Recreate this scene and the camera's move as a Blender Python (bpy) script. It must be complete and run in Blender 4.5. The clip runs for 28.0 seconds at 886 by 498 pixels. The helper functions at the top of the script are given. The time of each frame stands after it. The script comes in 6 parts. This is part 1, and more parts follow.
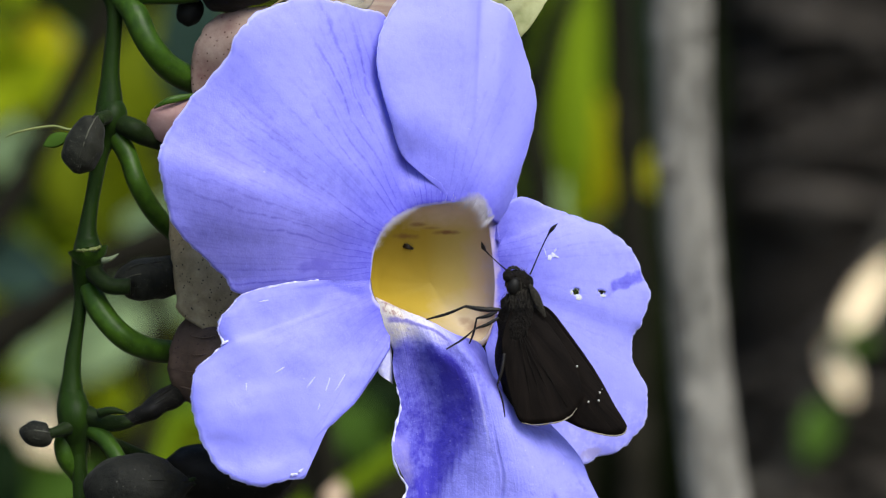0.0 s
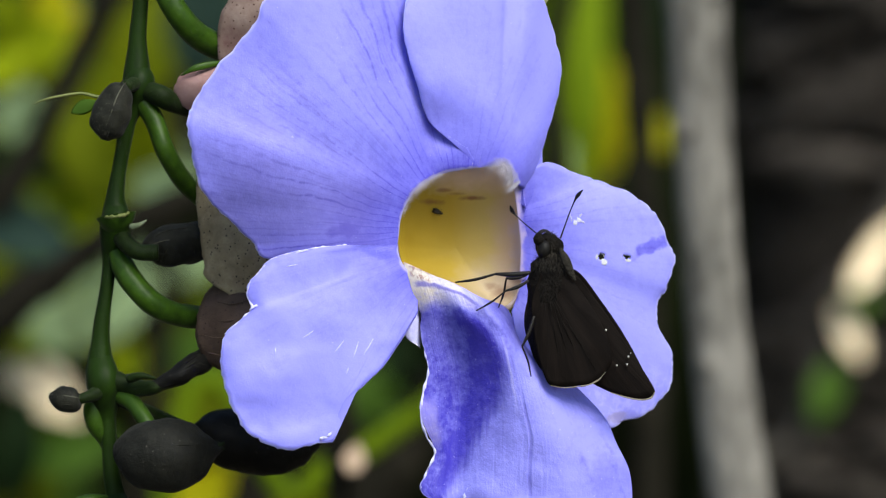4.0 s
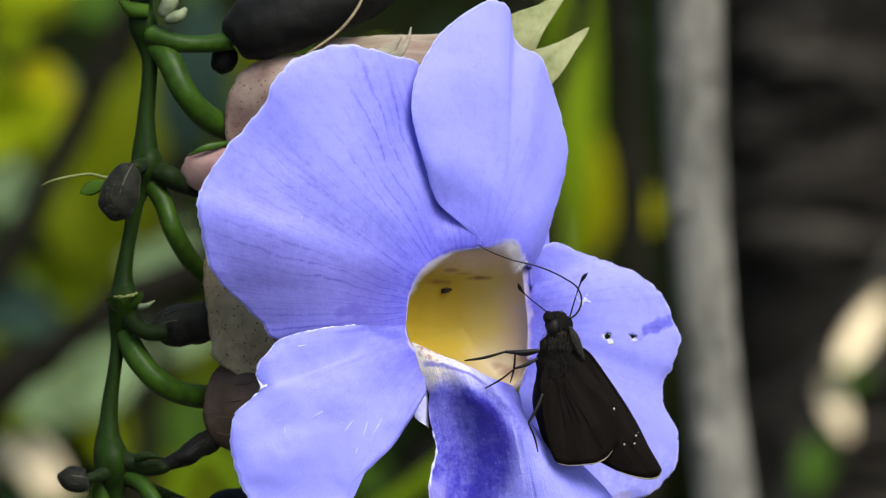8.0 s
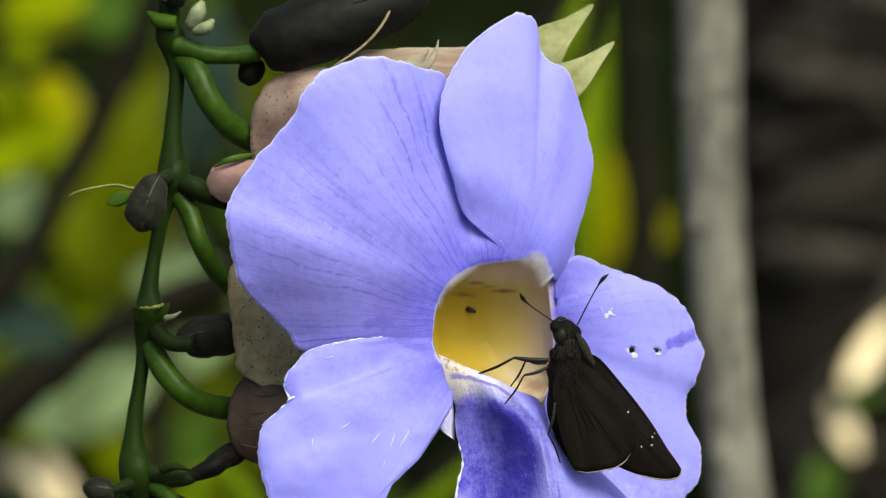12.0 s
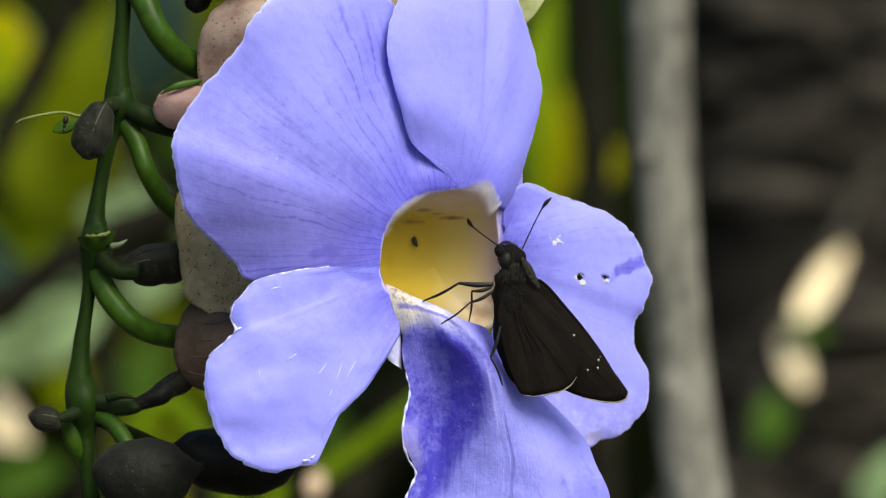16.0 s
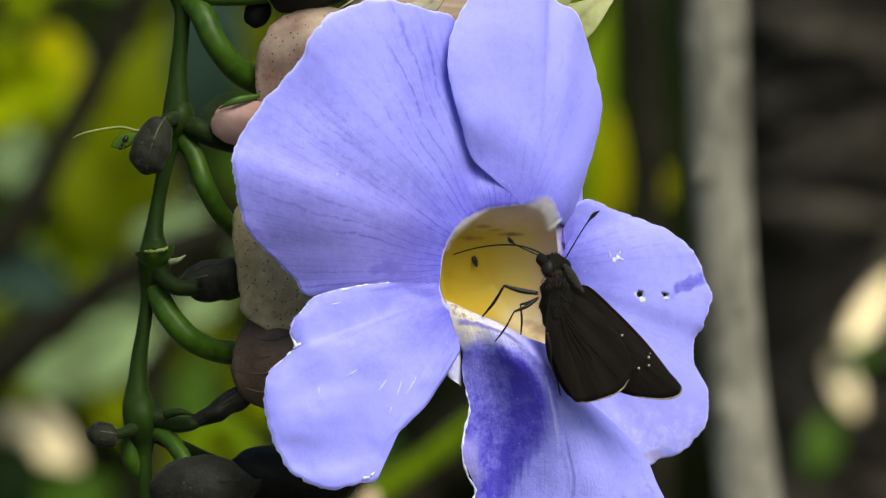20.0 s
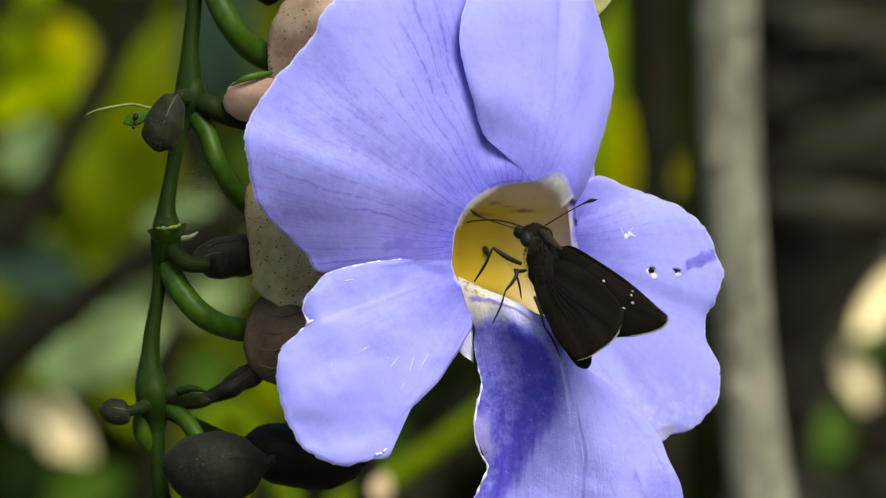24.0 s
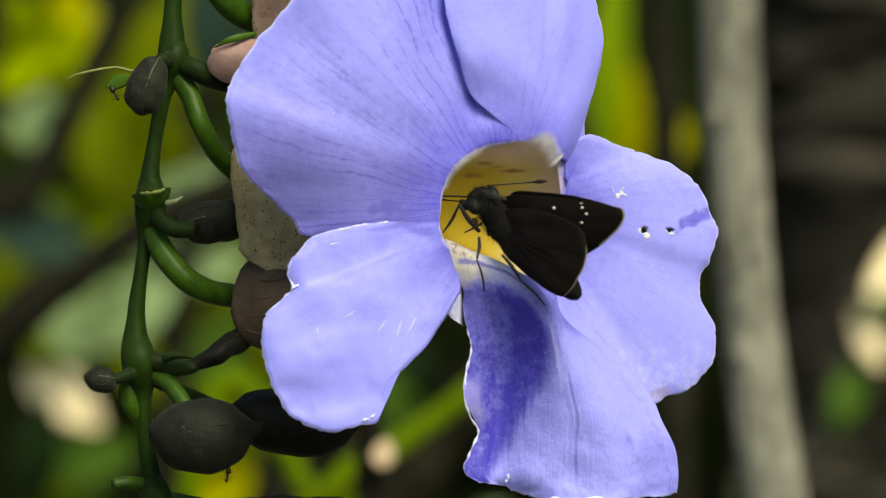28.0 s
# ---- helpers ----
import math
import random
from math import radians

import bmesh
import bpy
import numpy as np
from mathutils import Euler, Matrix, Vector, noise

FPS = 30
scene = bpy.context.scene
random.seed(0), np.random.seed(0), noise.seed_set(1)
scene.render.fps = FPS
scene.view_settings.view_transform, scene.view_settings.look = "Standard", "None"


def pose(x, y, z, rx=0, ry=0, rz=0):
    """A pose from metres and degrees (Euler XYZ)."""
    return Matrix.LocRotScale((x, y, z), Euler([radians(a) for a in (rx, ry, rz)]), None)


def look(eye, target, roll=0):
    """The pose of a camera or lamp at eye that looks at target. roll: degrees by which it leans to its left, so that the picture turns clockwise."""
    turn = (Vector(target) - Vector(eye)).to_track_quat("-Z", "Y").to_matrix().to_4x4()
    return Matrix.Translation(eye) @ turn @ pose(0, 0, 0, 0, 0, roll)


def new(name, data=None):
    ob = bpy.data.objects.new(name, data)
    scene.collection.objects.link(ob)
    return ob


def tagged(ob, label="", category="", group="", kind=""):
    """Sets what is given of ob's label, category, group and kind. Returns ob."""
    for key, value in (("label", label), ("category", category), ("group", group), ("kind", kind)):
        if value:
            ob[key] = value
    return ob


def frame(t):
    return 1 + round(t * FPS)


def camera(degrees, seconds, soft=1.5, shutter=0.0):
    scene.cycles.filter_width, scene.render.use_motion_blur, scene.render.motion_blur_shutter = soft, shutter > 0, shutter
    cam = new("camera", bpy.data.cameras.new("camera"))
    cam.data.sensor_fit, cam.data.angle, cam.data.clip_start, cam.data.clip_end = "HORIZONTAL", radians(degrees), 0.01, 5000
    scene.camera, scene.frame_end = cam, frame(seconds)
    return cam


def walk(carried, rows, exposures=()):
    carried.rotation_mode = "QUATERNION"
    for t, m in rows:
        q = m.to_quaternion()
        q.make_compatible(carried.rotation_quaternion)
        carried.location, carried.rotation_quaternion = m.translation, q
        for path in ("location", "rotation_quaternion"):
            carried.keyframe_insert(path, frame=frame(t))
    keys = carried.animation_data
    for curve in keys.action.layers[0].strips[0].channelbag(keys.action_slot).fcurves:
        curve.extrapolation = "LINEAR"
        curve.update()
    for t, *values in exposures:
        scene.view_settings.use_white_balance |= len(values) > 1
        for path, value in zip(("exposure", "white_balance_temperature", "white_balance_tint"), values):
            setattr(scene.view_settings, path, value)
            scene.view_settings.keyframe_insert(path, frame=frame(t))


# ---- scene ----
# Camera: hand-held, a long lens about 0.6 m from the flower. Offsets in mm, turns in degrees.
PATH = [
    (0, 0.00, 0.00, 0.00, -0.000, -0.000, -0.000), (0.5, 1.54, -0.21, 0.34, 0.112, -0.064, -0.081),
    (1, -0.36, -2.75, 0.61, -0.010, -0.418, 0.019), (1.5, -2.38, -2.57, 1.54, -0.157, -0.813, 0.003),
    (2, -3.58, -3.14, 1.81, -0.281, -0.555, 0.022), (2.5, -2.68, -4.42, 1.51, -0.478, -0.413, 0.083),
    (3, -3.06, -4.91, 0.07, 0.036, -0.439, 0.215), (3.5, -3.35, -3.22, 0.58, 0.043, -0.567, 0.230),
    (5.5, -3.50, -3.93, -0.27, -0.203, -0.250, 0.270), (6, -6.01, -4.34, 1.27, -0.397, -0.500, 0.322),
    (6.5, -6.18, -3.95, 1.74, -0.212, -0.213, 0.161), (7, -6.75, -4.71, 1.66, -0.216, 0.336, 0.199),
    (7.5, -5.40, -4.80, 1.72, -0.132, 0.371, 0.189), (8, -7.21, -5.19, 1.35, -0.219, 0.485, 0.278),
    (8.5, -4.81, -3.24, 1.54, -0.205, 0.293, 0.161), (9, -6.32, -2.09, 2.14, -0.208, 0.059, 0.204),
    (9.5, -5.31, -0.79, 2.26, 0.008, 0.072, 0.112), (10, -6.64, -1.70, 1.11, -0.008, 0.049, 0.161),
    (10.5, -6.00, -2.27, 0.25, 0.105, -0.122, 0.134), (11, -8.33, -2.47, 1.12, 0.015, -0.015, 0.203),
    (11.5, -8.95, -3.39, 1.59, -0.080, 0.351, -0.006), (12, -10.66, -5.23, 0.52, -0.190, 0.736, -0.013),
    (12.5, -11.00, -6.66, -1.67, 0.195, 0.165, 0.083), (13, -11.16, -6.63, -1.91, -0.460, -0.138, 0.185),
    (13.5, -11.79, -5.78, -2.11, -0.589, 0.046, 0.007), (15.5, -12.09, -3.97, -1.77, -1.012, -0.243, 0.062),
    (16, -10.14, -3.44, -0.69, -0.856, -0.122, -0.105), (16.5, -12.04, -3.28, -1.79, -0.760, 0.154, 0.004),
    (17, -10.85, -3.82, -3.03, -0.799, -0.060, -0.086), (17.5, -12.06, -2.74, -2.42, -0.662, -0.063, 0.007),
    (18, -11.91, -2.05, -1.87, -0.599, 0.124, -0.124), (18.5, -12.17, -1.34, -1.81, -0.403, 0.479, -0.225),
    (19, -12.23, -0.07, -2.47, -0.388, 0.655, -0.254), (19.5, -12.87, -0.43, -2.83, -0.229, 0.418, -0.271),
    (20, -11.91, 0.14, -1.84, -0.215, 0.206, -0.233), (20.5, -12.57, 0.80, -1.29, -0.301, 0.152, -0.203),
    (21, -11.96, -0.09, -3.06, -0.019, 0.284, -0.188), (21.5, -12.61, 0.23, -4.52, -0.050, -0.191, -0.118),
    (23.5, -14.38, -0.87, -5.84, -0.213, 0.300, -0.235), (24, -12.20, -0.79, -4.72, -0.080, 0.162, -0.199),
    (24.5, -12.35, 2.51, -3.18, -0.218, 0.032, -0.074), (25, -10.78, 5.05, -2.83, -0.146, -0.067, -0.056),
    (25.5, -8.48, 5.93, -3.88, -0.060, -0.031, 0.142), (26, -7.93, 6.22, -2.84, -0.002, -0.106, 0.429),
    (26.5, -6.96, 8.11, -2.11, 0.102, -0.343, 0.450), (27, -7.95, 8.75, -3.16, 0.042, -0.289, 0.231),
    (27.5, -7.27, 8.46, -5.67, 0.127, -0.331, 0.258), (28, -7.79, 8.11, -5.31, 0.185, -0.299, 0.447),
]
cam = camera(12.0, 28.0, soft=1.25)
cam.data.dof.use_dof = True
cam.data.dof.focus_distance = 0.598
cam.data.dof.aperture_fstop = 22.0
walk(cam, [(t, pose(x / 1000, -0.6 + y / 1000, 1.3 + z / 1000, 90 + pitch, roll, yaw)) for t, x, y, z, yaw, pitch, roll in PATH],
     [(0, 0.41, 6380, 7), (3, 0.42, 6480, 6), (8, 0.41, 6600, 5), (12, 0.44, 7450, -2), (16, 0.45, 7150, 0), (20, 0.44, 7450, -3), (24, 0.51, 8050, -8), (28, 0.53, 8350, -9)])

# Light: bright hazy daylight from above and behind the camera.
world = bpy.data.worlds.new("world")
scene.world = world
world.use_nodes = True
sky = world.node_tree.nodes.new("ShaderNodeTexSky")
sky.sky_type, sky.sun_disc = "NISHITA", False
sky.sun_elevation, sky.sun_rotation = radians(45), radians(152)
world.node_tree.links.new(sky.outputs[0], world.node_tree.nodes["Background"].inputs[0])
world.node_tree.nodes["Background"].inputs[1].default_value = 0.17
sun = new("sun", bpy.data.lights.new("sun", "SUN"))
sun.data.energy, sun.data.angle, sun.data.color = 3.55, radians(34), (1.0, 0.96, 0.9)
sun.matrix_basis = look((1.43, -2.7, 4.36), (0, 0, 1.3))

MM = 0.001
CENTRE = Vector((0, 0, 1.3))


# ---- materials ----
def shade(nodes, kind, **values):
    n = nodes.new(kind)
    for key, value in values.items():
        n.inputs[key.replace("_", " ")].default_value = value
    return n


def ramp(nodes, *stops):
    n = nodes.new("ShaderNodeValToRGB")
    n.color_ramp.elements[0].position, n.color_ramp.elements[0].color = stops[0][0], (*stops[0][1], 1)
    n.color_ramp.elements[1].position, n.color_ramp.elements[1].color = stops[-1][0], (*stops[-1][1], 1)
    for at, colour in stops[1:-1]:
        e = n.color_ramp.elements.new(at)
        e.color = (*colour, 1)
    return n


def material(name, dark, light, grain=400.0, stain=60.0, rough=0.6, bump=0.3, depth=0.0004, translucent=0.0, speck=None, stretch=(1, 1, 1), sheen=0.0, metal=0.0, gloss=0.25, coords="Object"):
    """Two scales of colour noise with relief; speck: (colour, scale, share) of small dots; translucent: share of light let through."""
    m = bpy.data.materials.new(name)
    m.use_nodes = True
    nodes, link = m.node_tree.nodes, m.node_tree.links.new
    bsdf, out = nodes["Principled BSDF"], nodes["Material Output"]
    where = nodes.new("ShaderNodeTexCoord")
    scaled = nodes.new("ShaderNodeMapping")
    scaled.inputs["Scale"].default_value = stretch
    link(where.outputs[coords], scaled.inputs[0])
    fine = shade(nodes, "ShaderNodeTexNoise", Scale=grain, Detail=5.0, Roughness=0.65)
    wide = shade(nodes, "ShaderNodeTexNoise", Scale=stain, Detail=3.0)
    link(scaled.outputs[0], fine.inputs["Vector"])
    link(scaled.outputs[0], wide.inputs["Vector"])
    add = nodes.new("ShaderNodeMath")
    add.operation = "MULTIPLY_ADD"
    link(fine.outputs[0], add.inputs[0])
    add.inputs[1].default_value = 0.5
    half = nodes.new("ShaderNodeMath")
    half.operation = "MULTIPLY"
    half.inputs[1].default_value = 0.5
    link(wide.outputs[0], half.inputs[0])
    link(half.outputs[0], add.inputs[2])
    col = ramp(nodes, (0.33, dark), (0.66, light))
    link(add.outputs[0], col.inputs[0])
    colour = col.outputs[0]
    if speck:
        dots = shade(nodes, "ShaderNodeTexVoronoi", Scale=speck[1])
        link(where.outputs["Object"], dots.inputs["Vector"])
        mask = ramp(nodes, (speck[2] * 0.6, (1, 1, 1)), (speck[2], (0, 0, 0)))
        link(dots.outputs["Distance"], mask.inputs[0])
        mix = nodes.new("ShaderNodeMixRGB")
        link(mask.outputs[0], mix.inputs[0])
        link(colour, mix.inputs[1])
        mix.inputs[2].default_value = (*speck[0], 1)
        colour = mix.outputs[0]
    relief = shade(nodes, "ShaderNodeBump", Strength=bump, Distance=depth)
    link(fine.outputs[0], relief.inputs["Height"])
    link(relief.outputs[0], bsdf.inputs["Normal"])
    link(colour, bsdf.inputs["Base Color"])
    bsdf.inputs["Roughness"].default_value = rough
    bsdf.inputs["Metallic"].default_value = metal
    bsdf.inputs["Specular IOR Level"].default_value = gloss
    bsdf.inputs["Sheen Weight"].default_value = sheen
    if translucent:
        thin = nodes.new("ShaderNodeBsdfTranslucent")
        link(colour, thin.inputs[0])
        both = nodes.new("ShaderNodeMixShader")
        both.inputs[0].default_value = translucent
        link(bsdf.outputs[0], both.inputs[1])
        link(thin.outputs[0], both.inputs[2])
        link(both.outputs[0], out.inputs[0])
    return m


class Graph:
    """A material's node tree with short calls for sums of fields."""

    def __init__(self, name):
        self.mat = bpy.data.materials.new(name)
        self.mat.use_nodes = True
        self.nodes, self.link = self.mat.node_tree.nodes, self.mat.node_tree.links.new
        self.bsdf, self.out = self.nodes["Principled BSDF"], self.nodes["Material Output"]

    def feed(self, socket, value):
        if isinstance(value, (int, float)):
            socket.default_value = value
        elif isinstance(value, tuple):
            socket.default_value = (*value, 1) if len(socket.default_value) == 4 else value
        else:
            self.link(value, socket)

    def m(self, op, a, b=0.0):
        n = self.nodes.new("ShaderNodeMath")
        n.operation = op
        self.feed(n.inputs[0], a)
        self.feed(n.inputs[1], b)
        return n.outputs[0]

    def add(self, *terms):
        total = terms[0]
        for t in terms[1:]:
            total = self.m("ADD", total, t)
        return total

    def mul(self, *terms):
        total = terms[0]
        for t in terms[1:]:
            total = self.m("MULTIPLY", total, t)
        return total

    def rise(self, x, a, b):
        """0 below a, 1 above b, smooth between; falls where a is the larger."""
        if a > b:
            return self.m("SUBTRACT", 1.0, self.rise(x, b, a))
        n = self.nodes.new("ShaderNodeMapRange")
        n.interpolation_type = "SMOOTHSTEP"
        self.feed(n.inputs["Value"], x)
        n.inputs["From Min"].default_value, n.inputs["From Max"].default_value = a, b
        return n.outputs["Result"]

    def curve(self, x, *stops):
        n = ramp(self.nodes, *[(at, (v, v, v)) for at, v in stops])
        self.feed(n.inputs[0], x)
        return n.outputs[0]

    def join(self, x, y, z=0.0):
        n = self.nodes.new("ShaderNodeCombineXYZ")
        for socket, v in zip(n.inputs, (x, y, z)):
            self.feed(socket, v)
        return n.outputs[0]

    def split(self, vector):
        n = self.nodes.new("ShaderNodeSeparateXYZ")
        self.feed(n.inputs[0], vector)
        return n.outputs[0], n.outputs[1], n.outputs[2]

    def noise(self, where, scale, detail=3.0, rough=0.5, bent=0.0):
        n = shade(self.nodes, "ShaderNodeTexNoise", Scale=scale, Detail=detail, Roughness=rough, Distortion=bent)
        self.feed(n.inputs["Vector"], where)
        return n.outputs[0]

    def mix(self, share, a, b):
        n = self.nodes.new("ShaderNodeMixRGB")
        n.use_clamp = True
        for socket, v in zip(n.inputs, (share, a, b)):
            self.feed(socket, v)
        return n.outputs[0]

    def in_mm(self):
        """Places in mm from the flower's centre, for parts of the flower."""
        n = self.nodes.new("ShaderNodeMapping")
        n.inputs["Scale"].default_value = (1000, 1000, 1000)
        n.inputs["Location"].default_value = (-10.3, -3.0, -3.9)
        self.feed(n.inputs[0], self.nodes.new("ShaderNodeTexCoord").outputs["Object"])
        return n.outputs[0]

    def blot(self, x, z, at, reach, lean=0.0, ragged=0.0):
        """A soft patch round a place, its axes turned by lean degrees; ragged: a field that frays its rim."""
        c, s_ = math.cos(radians(lean)), math.sin(radians(lean))
        dx, dz = self.add(x, -at[0]), self.add(z, -at[1])
        a = self.mul(self.add(self.mul(dx, c), self.mul(dz, s_)), 1 / reach[0])
        b = self.mul(self.add(self.mul(dz, c), self.mul(dx, -s_)), 1 / reach[1])
        far = self.m("SQRT", self.add(self.mul(a, a), self.mul(b, b)))
        return self.rise(self.add(far, ragged), 1.15, 0.55)

    def skin(self, colour, height, deep, grain, thin=0.27, rough=0.5, gloss=0.35):
        """Petal tissue: colour, relief from a height field, fine sparkling cells, and light let through."""
        self.link(colour, self.bsdf.inputs["Base Color"])
        self.bsdf.inputs["Roughness"].default_value = rough
        self.bsdf.inputs["Specular IOR Level"].default_value = gloss
        self.bsdf.inputs["Sheen Weight"].default_value = 0.06
        coarse = shade(self.nodes, "ShaderNodeBump", Strength=deep, Distance=0.0005)
        self.link(height, coarse.inputs["Height"])
        fine = shade(self.nodes, "ShaderNodeBump", Strength=0.28, Distance=0.00012)
        self.link(grain, fine.inputs["Height"])
        self.link(coarse.outputs[0], fine.inputs["Normal"])
        self.link(fine.outputs[0], self.bsdf.inputs["Normal"])
        leaf = self.nodes.new("ShaderNodeBsdfTranslucent")
        self.link(colour, leaf.inputs[0])
        both = self.nodes.new("ShaderNodeMixShader")
        both.inputs[0].default_value = thin
        self.link(self.bsdf.outputs[0], both.inputs[1])
        self.link(leaf.outputs[0], both.inputs[2])
        self.link(both.outputs[0], self.out.inputs[0])
        return self.mat


def petal_material(name, veins=1.0, dusky=0.0, bruised=False, flushed=False, pale=(0.31, 0.307, 0.93), deep=(0.088, 0.074, 0.58)):
    """Petal: violet pigment round the throat, drawn out along veins that radiate from it and branch towards the edge."""
    g = Graph(name)
    p = g.in_mm()
    x, y, z = g.split(p)
    dx, dz = g.add(x, 1.2), g.add(z, 2.6)
    r = g.m("SQRT", g.add(g.mul(dx, dx), g.mul(dz, dz)))
    # angle from the way up and to the left, so that its jump lies under the butterfly
    c, s_ = math.cos(radians(125)), math.sin(radians(125))
    turn = g.m("ARCTAN2", g.add(g.mul(dz, c), g.mul(dx, -s_)), g.add(g.mul(dx, c), g.mul(dz, s_)))
    uv = g.nodes.new("ShaderNodeUVMap").outputs[0]
    u, v, _ = g.split(uv)
    drift, waver = g.noise(p, 0.10, 2.0), g.noise(p, 0.5, 3.0)
    streak = g.noise(g.join(g.mul(turn, 9.0), g.mul(r, 0.05)), 1.0, 3.0, 0.55)
    broad = g.noise(g.join(g.mul(turn, 3.2), g.mul(r, 0.03), 4.0), 1.0, 2.0)

    def lines(count, width, shift):
        cycle = g.add(g.mul(turn, count), g.mul(drift, 1.5), g.mul(waver, 0.34), shift)
        off = g.m("ABSOLUTE", g.add(g.m("FRACT", cycle), -0.5))
        return g.rise(off, width, 0.0)

    main = g.mul(lines(13.0, 0.14, 0.0), g.rise(broad, 0.30, 0.62))
    fork = g.mul(lines(29.0, 0.20, 0.3), g.rise(r, 11.0, 22.0), g.rise(streak, 0.36, 0.62))
    twig = g.mul(lines(56.0, 0.26, 0.7), g.rise(r, 22.0, 33.0), g.rise(streak, 0.60, 0.40))
    mottle, blotch, cells = g.noise(p, 0.8, 5.0, 0.65), g.noise(p, 0.13, 3.0), g.noise(p, 4.2, 3.0)
    vein = g.mul(g.add(main, g.mul(fork, 0.5), g.mul(twig, 0.4)), g.rise(mottle, 0.30, 0.56))
    fade = g.rise(r, 44.0, 12.0)
    near = g.rise(g.add(r, g.mul(g.add(streak, -0.5), 30.0 * veins * veins)), 22.0, 6.0)
    amount = g.add(g.mul(near, 0.80), g.mul(vein, g.add(g.mul(fade, 0.30 * veins), 0.11 * veins)), g.mul(g.rise(streak, 0.44, 0.74), fade, 0.24 * veins), g.mul(g.rise(streak, 0.42, 0.68), g.rise(r, 26.0, 10.0), 0.30 * veins * veins),
                   g.mul(g.add(mottle, -0.5), 0.42), g.mul(g.add(blotch, -0.5), 0.42), g.mul(g.add(g.noise(p, 2.4, 4.0, 0.7), -0.5), 0.30))
    if dusky:
        # darker fan: violet pigment plus painted shading of the petal's curve
        fanned = g.mul(g.rise(g.m("ABSOLUTE", g.add(turn, -0.86, g.mul(g.add(streak, -0.5), 0.9), g.mul(g.add(mottle, -0.5), 0.35))), 0.85, 0.0), g.rise(r, 9.0, 16.0), g.rise(r, 45.0, 30.0))
        crown = g.mul(g.blot(x, z, (-13.0, 27.0), (5.0, 9.0), 20, g.mul(g.add(streak, -0.5), 1.6)), 0.5)
        amount = g.add(amount, g.mul(g.add(fanned, crown), g.add(g.mul(broad, 0.7), g.mul(vein, 0.5), 0.1), dusky))
        amount = g.add(amount, g.mul(g.blot(x, z, (-18.0, -2.2), (2.6, 1.1), 8, g.mul(g.add(waver, -0.5), 1.8)), 0.45))
    if bruised:
        amount = g.add(amount, g.mul(g.blot(x, z, (26.6, -4.6), (3.4, 1.0), 24, g.mul(g.add(waver, -0.5), 2.2)), 0.75))
    colour = g.mix(amount, pale, deep)
    if dusky:
        colour = g.mix(g.mul(fanned, 0.46), colour, (0.21, 0.18, 0.53))
    if bruised:
        low = g.mul(g.rise(g.add(z, g.mul(g.add(waver, -0.5), 14.0)), -19.0, -28.0), g.rise(mottle, 0.40, 0.62))
        colour = g.mix(g.mul(low, 0.45), colour, (0.56, 0.55, 0.95))
        colour = g.mix(g.mul(g.blot(x, z, (21.2, -29.6), (1.6, 1.0), 20, g.mul(g.add(mottle, -0.5), 1.6)), 0.5), colour, (0.30, 0.25, 0.34))
    colour = g.mix(g.mul(g.rise(g.add(v, g.mul(g.add(streak, -0.5), 0.02)), 0.016, 0.003), 0.7), colour, (0.56, 0.52, 0.86))
    if flushed:
        colour = g.mix(g.rise(g.add(v, g.mul(g.add(waver, -0.5), 0.7)), 0.40, 0.0), colour, (0.50, 0.41, 0.62))
    colour = g.mix(g.mul(g.rise(g.add(v, g.mul(g.add(waver, -0.5), 0.016)), 0.988, 0.999), 0.65), colour, (0.66, 0.66, 0.96))
    worn = g.mul(g.rise(g.noise(p, 1.9, 2.0, 0.5), 0.70, 0.78), g.rise(mottle, 0.45, 0.60))
    colour = g.mix(g.mul(worn, 0.5), colour, (0.58, 0.58, 0.96))
    height = g.add(g.mul(streak, 0.12), g.mul(g.noise(p, 0.36, 3.0, 0.5), 1.0), g.mul(mottle, 0.25))
    return g.skin(colour, height, 0.26, cells)


